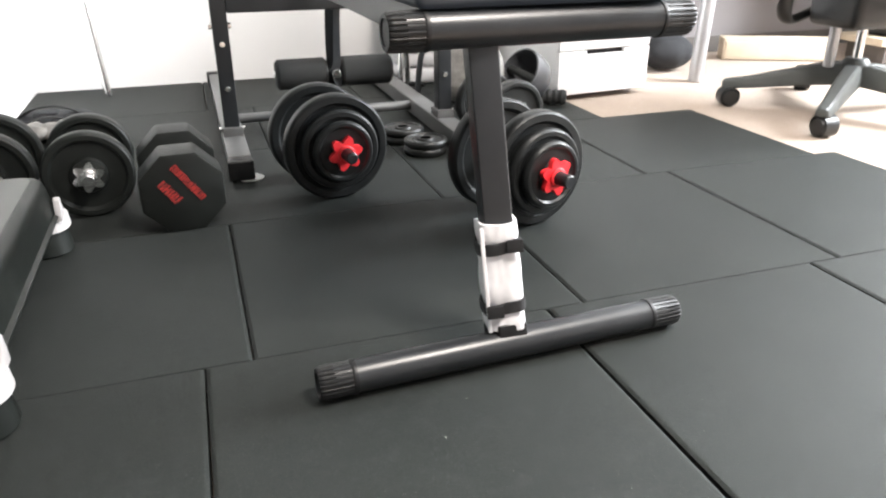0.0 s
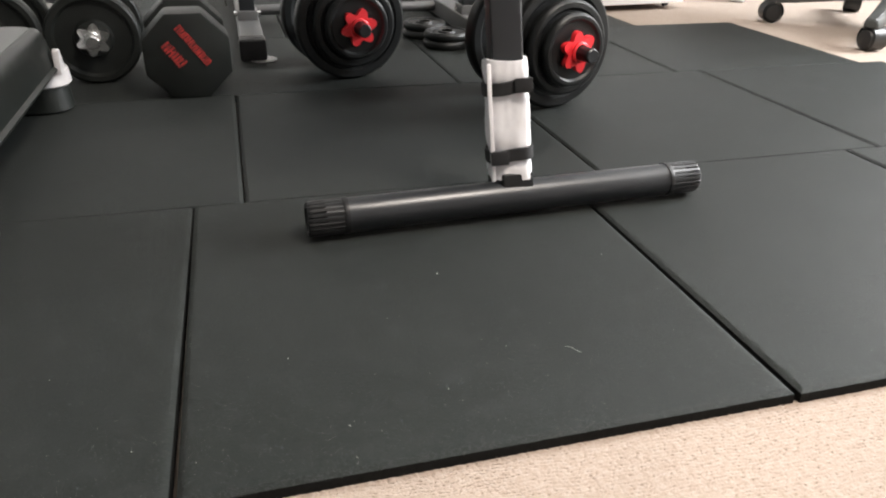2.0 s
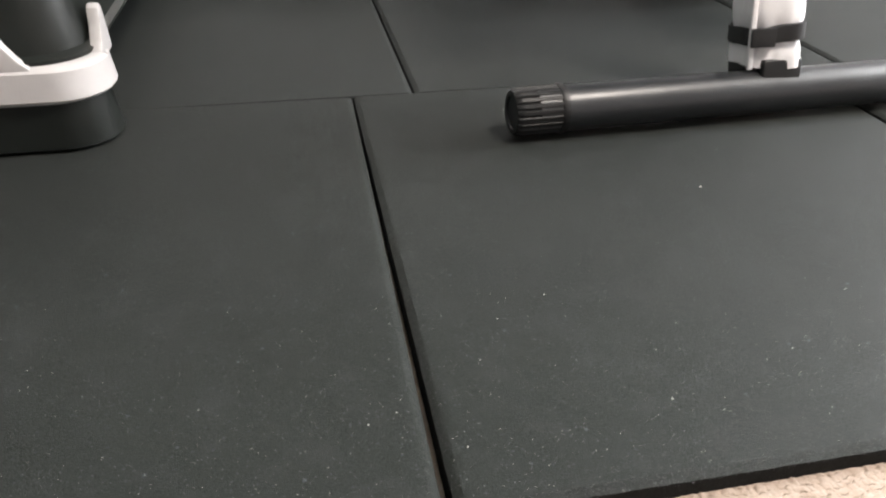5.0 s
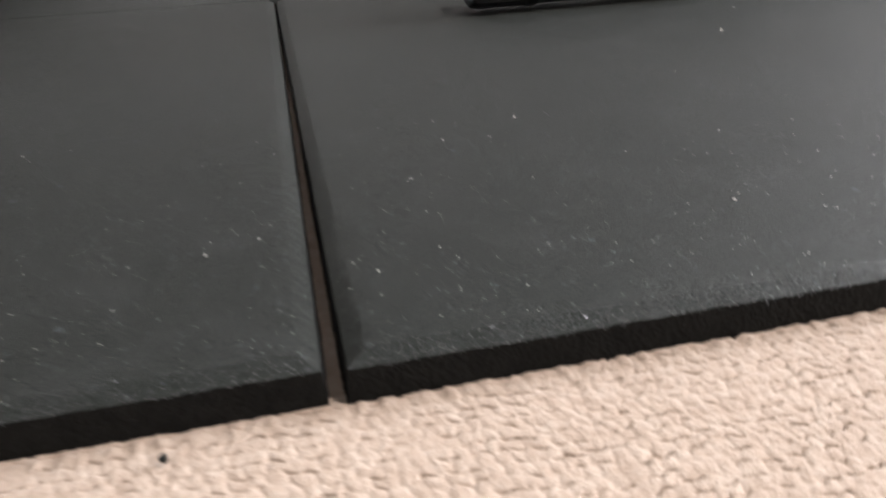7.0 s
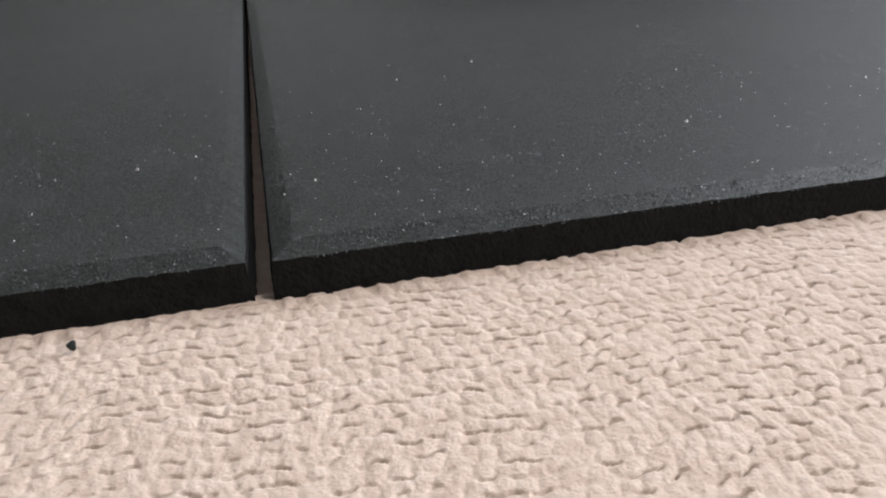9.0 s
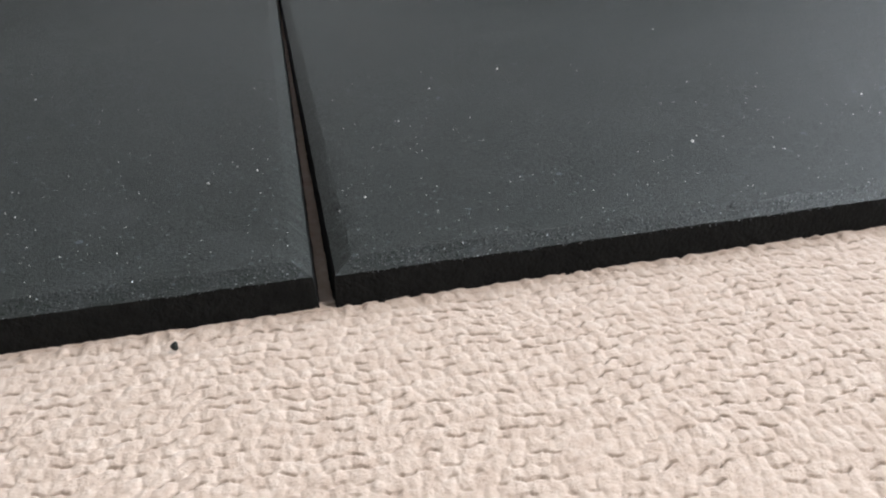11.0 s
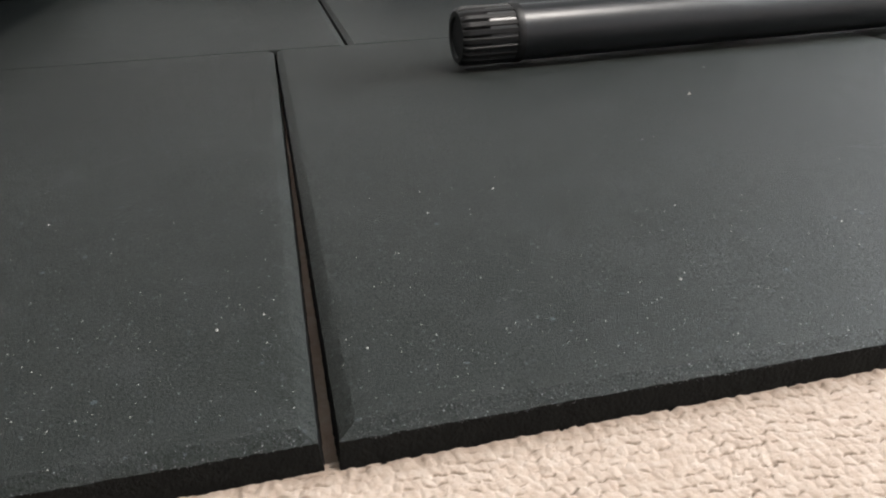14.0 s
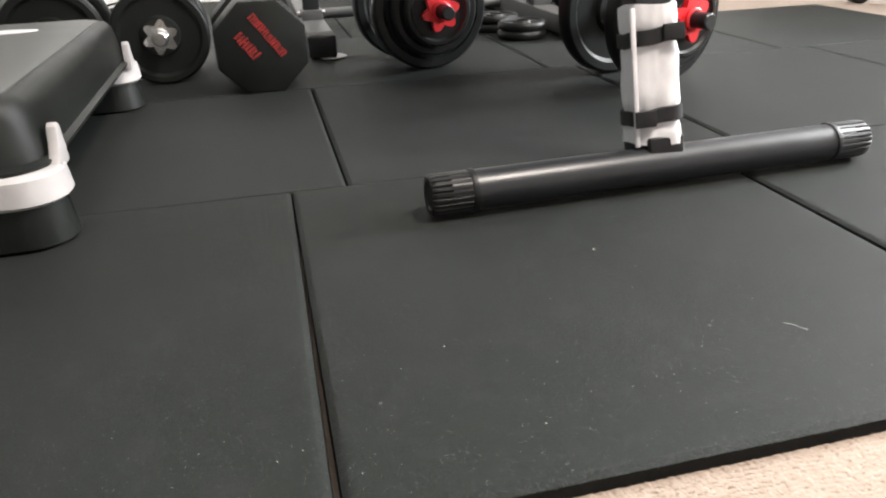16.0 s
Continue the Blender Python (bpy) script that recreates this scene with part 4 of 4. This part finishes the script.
# ---------------------------------------------------------------- swivel chair
chair = thing("office_chair", pose(1.956, 1.365, CARPET), "dark swivel office chair on a grey five-star base", "office chair")
part("hub", lathe([(0, 0.085), (0.036, 0.085), (0.044, 0.09), (0.044, 0.145), (0.036, 0.162), (0.030, 0.168), (0, 0.168)], 32), M_GREYPLASTIC, chair)
for k in range(5):
    a = 142 + 72 * k
    m = pose(0, 0, 0, 0, 0, a)
    bm = bmesh.new()
    secs = []
    for x, w, z0, z1 in ((0.030, 0.033, 0.090, 0.152), (0.12, 0.030, 0.082, 0.140), (0.22, 0.026, 0.070, 0.116), (0.30, 0.023, 0.060, 0.095), (0.362, 0.021, 0.056, 0.084), (0.374, 0.015, 0.058, 0.079)):
        ring = []
        for yy, zz in ((-w, z0), (-w, z0 + (z1 - z0) * 0.55), (-w * 0.6, z1), (w * 0.6, z1), (w, z0 + (z1 - z0) * 0.55), (w, z0)):
            ring.append(bm.verts.new((x, yy, zz)))
        secs.append(ring)
    for r0, r1 in zip(secs, secs[1:]):
        for i in range(6):
            bm.faces.new((r0[i], r0[(i + 1) % 6], r1[(i + 1) % 6], r1[i]))
    bm.faces.new(secs[0])
    bm.faces.new(secs[-1])
    bmesh.ops.bevel(bm, geom=[e for e in bm.edges], offset=0.003, segments=2, affect="EDGES")
    bm.transform(m)
    part("base_leg", bm, M_GREYPLASTIC, chair, "grey plastic base leg", smooth=45)
    ca = 35 * k + 20
    c = part("caster", rod(0.0065, 0.03, 0.075, 12, m=pose(*(m @ Vector((0.355, 0, 0))))), M_CHROME, chair, "black twin-wheel caster")
    mm = m @ pose(0.355, 0, 0.0285, 0, 0, ca)
    for s in (-1, 1):
        part("wheel", lathe([(0, s * 0.004), (0.024, s * 0.004), (0.028, s * 0.007), (0.028, s * 0.019), (0.023, s * 0.026), (0, s * 0.028)], 32, mm @ pose(0, 0.012, 0, 90, 0, 0)), M_CASTER, c)
    part("hood", lathe([(0.0295, -0.024), (0.0315, -0.022), (0.0315, 0.022), (0.0295, 0.024)], 32, mm @ pose(0, 0.012, 0.0025, 90, 0, 0)), M_CASTER, c)
part("gas_column", rod(0.014, 0.15, 0.38, 24), M_CHROME, chair, "chrome gas column")
part("column_guard", rod(0.016, 0.14, 0.27, 20, m=pose(-0.075, 0.03, 0)), M_LEG, chair, "grey metal post")
bm = box(-0.135, 0.11, -0.095, 0.095, 0.262, 0.398, 0.03, 5)
part("tilt_mechanism", bm, M_CASTER, chair, "dark tilt mechanism")
part("seat", box(-0.25, 0.25, -0.25, 0.25, 0.397, 0.49, 0.04, 5), M_FABRIC, chair)
part("arm_bracket", pipe(curve_points([(-0.10, 0.10, 0.30), (-0.19, 0.10, 0.275), (-0.235, 0.08, 0.31), (-0.24, 0.06, 0.37), (-0.22, 0.05, 0.42)], 6), 0.022, 12, flat=0.6), M_CASTER, chair)
part("lever", pipe([(0.0, -0.09, 0.32), (-0.09, -0.2, 0.315), (-0.12, -0.235, 0.318)], 0.006, 10), M_CHROME, chair, "bright lever")


# ---------------------------------------------------------------- dust and crumbs
def flecks(name, mat, spots, seed, label, category):
    """Tiny uneven chips lying on the mats, as one object."""
    rng = random.Random(seed)
    co, faces = [], []
    for x, y, r in spots:
        if -0.0115 < x < 0.0035 or abs(x - 0.5) < 0.007 or y < 0.002:
            continue
        n = len(co)
        a, g = rng.uniform(0, 2), r * rng.uniform(0.6, 0.85)
        co += [(x + g * math.cos(a + k * 2.1), y + g * math.sin(a + k * 2.1), r * 0.2) for k in range(3)] + [(x, y, r * 1.2)]
        faces += [(n, n + 1, n + 2), (n, n + 1, n + 3), (n + 1, n + 2, n + 3), (n, n + 2, n + 3)]
    me = bpy.data.meshes.new(name)
    me.from_pydata(co, [], faces)
    me.materials.append(mat)
    return tagged(new(name, me), label, category, kind="stuff")


rng_d = random.Random(11)
pale = [(0.255, 0.262, 0.0019), (0.087, 0.147, 0.0009), (0.033, 0.095, 0.0006), (-0.019, 0.064, 0.0006), (0.058, 0.068, 0.0004)]
pale += [(0.449, 0.262, 0.0009), (0.281, 0.118, 0.0007), (0.185, 0.190, 0.0006), (0.335, 0.144, 0.0006), (0.304, 0.325, 0.0008), (0.157, 0.106, 0.0007), (0.213, 0.072, 0.0008),
         (0.149, 0.035, 0.0007), (0.126, 0.047, 0.0009), (0.130, 0.051, 0.0006), (0.052, 0.129, 0.0007), (-0.108, 0.164, 0.0006), (-0.034, 0.058, 0.0008), (0.012, 0.035, 0.0006)]
pale += [(rng_d.uniform(-0.45, 1.4), rng_d.uniform(0.01, 0.95) ** 1.2, rng_d.choice((0.0002, 0.00025, 0.0003, 0.0004))) for _ in range(150)]
pale += [(rng_d.uniform(-0.35, 0.75), abs(rng_d.gauss(0.0, 0.085)) + 0.003, rng_d.choice((0.00014, 0.00017, 0.0002, 0.00025, 0.00034))) for _ in range(2100)]
flecks("dust", M_LINT, pale, 5, "pale dust and lint specks on the mats", "dust")
single("lint_thread", pipe(curve_points([(0.334, 0.105, 0.0004), (0.338, 0.102, 0.0007), (0.341, 0.098, 0.0004), (0.344, 0.092, 0.0006)], 4), 0.00014, 6), M_LINT, label="short pale thread of lint on the rubber mat", category="lint")


def granules():
    """Coarse rubber grains standing out of the chamfered rims and the tops beside them."""
    rng = random.Random(21)
    co, faces = [], []

    def grain(x, y, z, r):
        n = len(co)
        for k in range(4):
            co.append((x + r * rng.uniform(-1, 1), y + r * rng.uniform(-1, 1), z + r * rng.uniform(-0.6, 0.9)))
        faces.extend([(n, n + 1, n + 2), (n, n + 1, n + 3), (n + 1, n + 2, n + 3), (n, n + 2, n + 3)])
    for _ in range(9000):  # along the open edge
        x, f = rng.uniform(-0.30, 0.98), rng.uniform(-0.05, 1.1)
        if -0.0105 < x < 0.003 or abs(x - 0.5) < 0.006:
            continue
        y0 = -0.0015 - 0.0108 * x if x < -0.005 else (-0.0030 - 0.0023 * x if x < 0.5 else -0.005)
        grain(x, y0 + 0.0052 * f, -0.0024 * (1 - min(f, 1)), rng.choice((0.0002, 0.00028, 0.00036)))
    for _ in range(1500):  # along the joint
        y, f, left = rng.uniform(0.002, 0.30), rng.uniform(0.35, 1.1), rng.random() < 0.5
        x = -0.0070 + 0.0108 * y - 0.0052 * f if left else -0.0011 + 0.0023 * y + 0.0052 * f
        grain(x, y, -0.0024 * (1 - min(f, 1)), rng.choice((0.00018, 0.00025)))
    for _ in range(5500):  # on the tops
        x, y = rng.uniform(-0.32, 0.75), abs(rng.gauss(0, 0.11)) + 0.001
        if -0.0105 < x < 0.003 or abs(x - 0.5) < 0.006:
            continue
        grain(x, y, 0.0, rng.choice((0.00012, 0.00018, 0.00026)))
    me = bpy.data.meshes.new("rubber_granules")
    me.from_pydata(co, [], faces)
    me.materials.append(M_GRAIN)
    return tagged(new("rubber_granules", me), "coarse black rubber grains on the mats' rims", "rubber grain", kind="stuff")


granules()
bm = bmesh.new()
bmesh.ops.create_icosphere(bm, subdivisions=2, radius=0.0015)
single("rubber_crumb", wobble(bm, 0.0009, 400, 3), M_MAT, pose(-0.041, -0.011, CARPET + 0.0014) @ Matrix.Scale(0.68, 4), "tiny black rubber crumb on the carpet", "crumb")
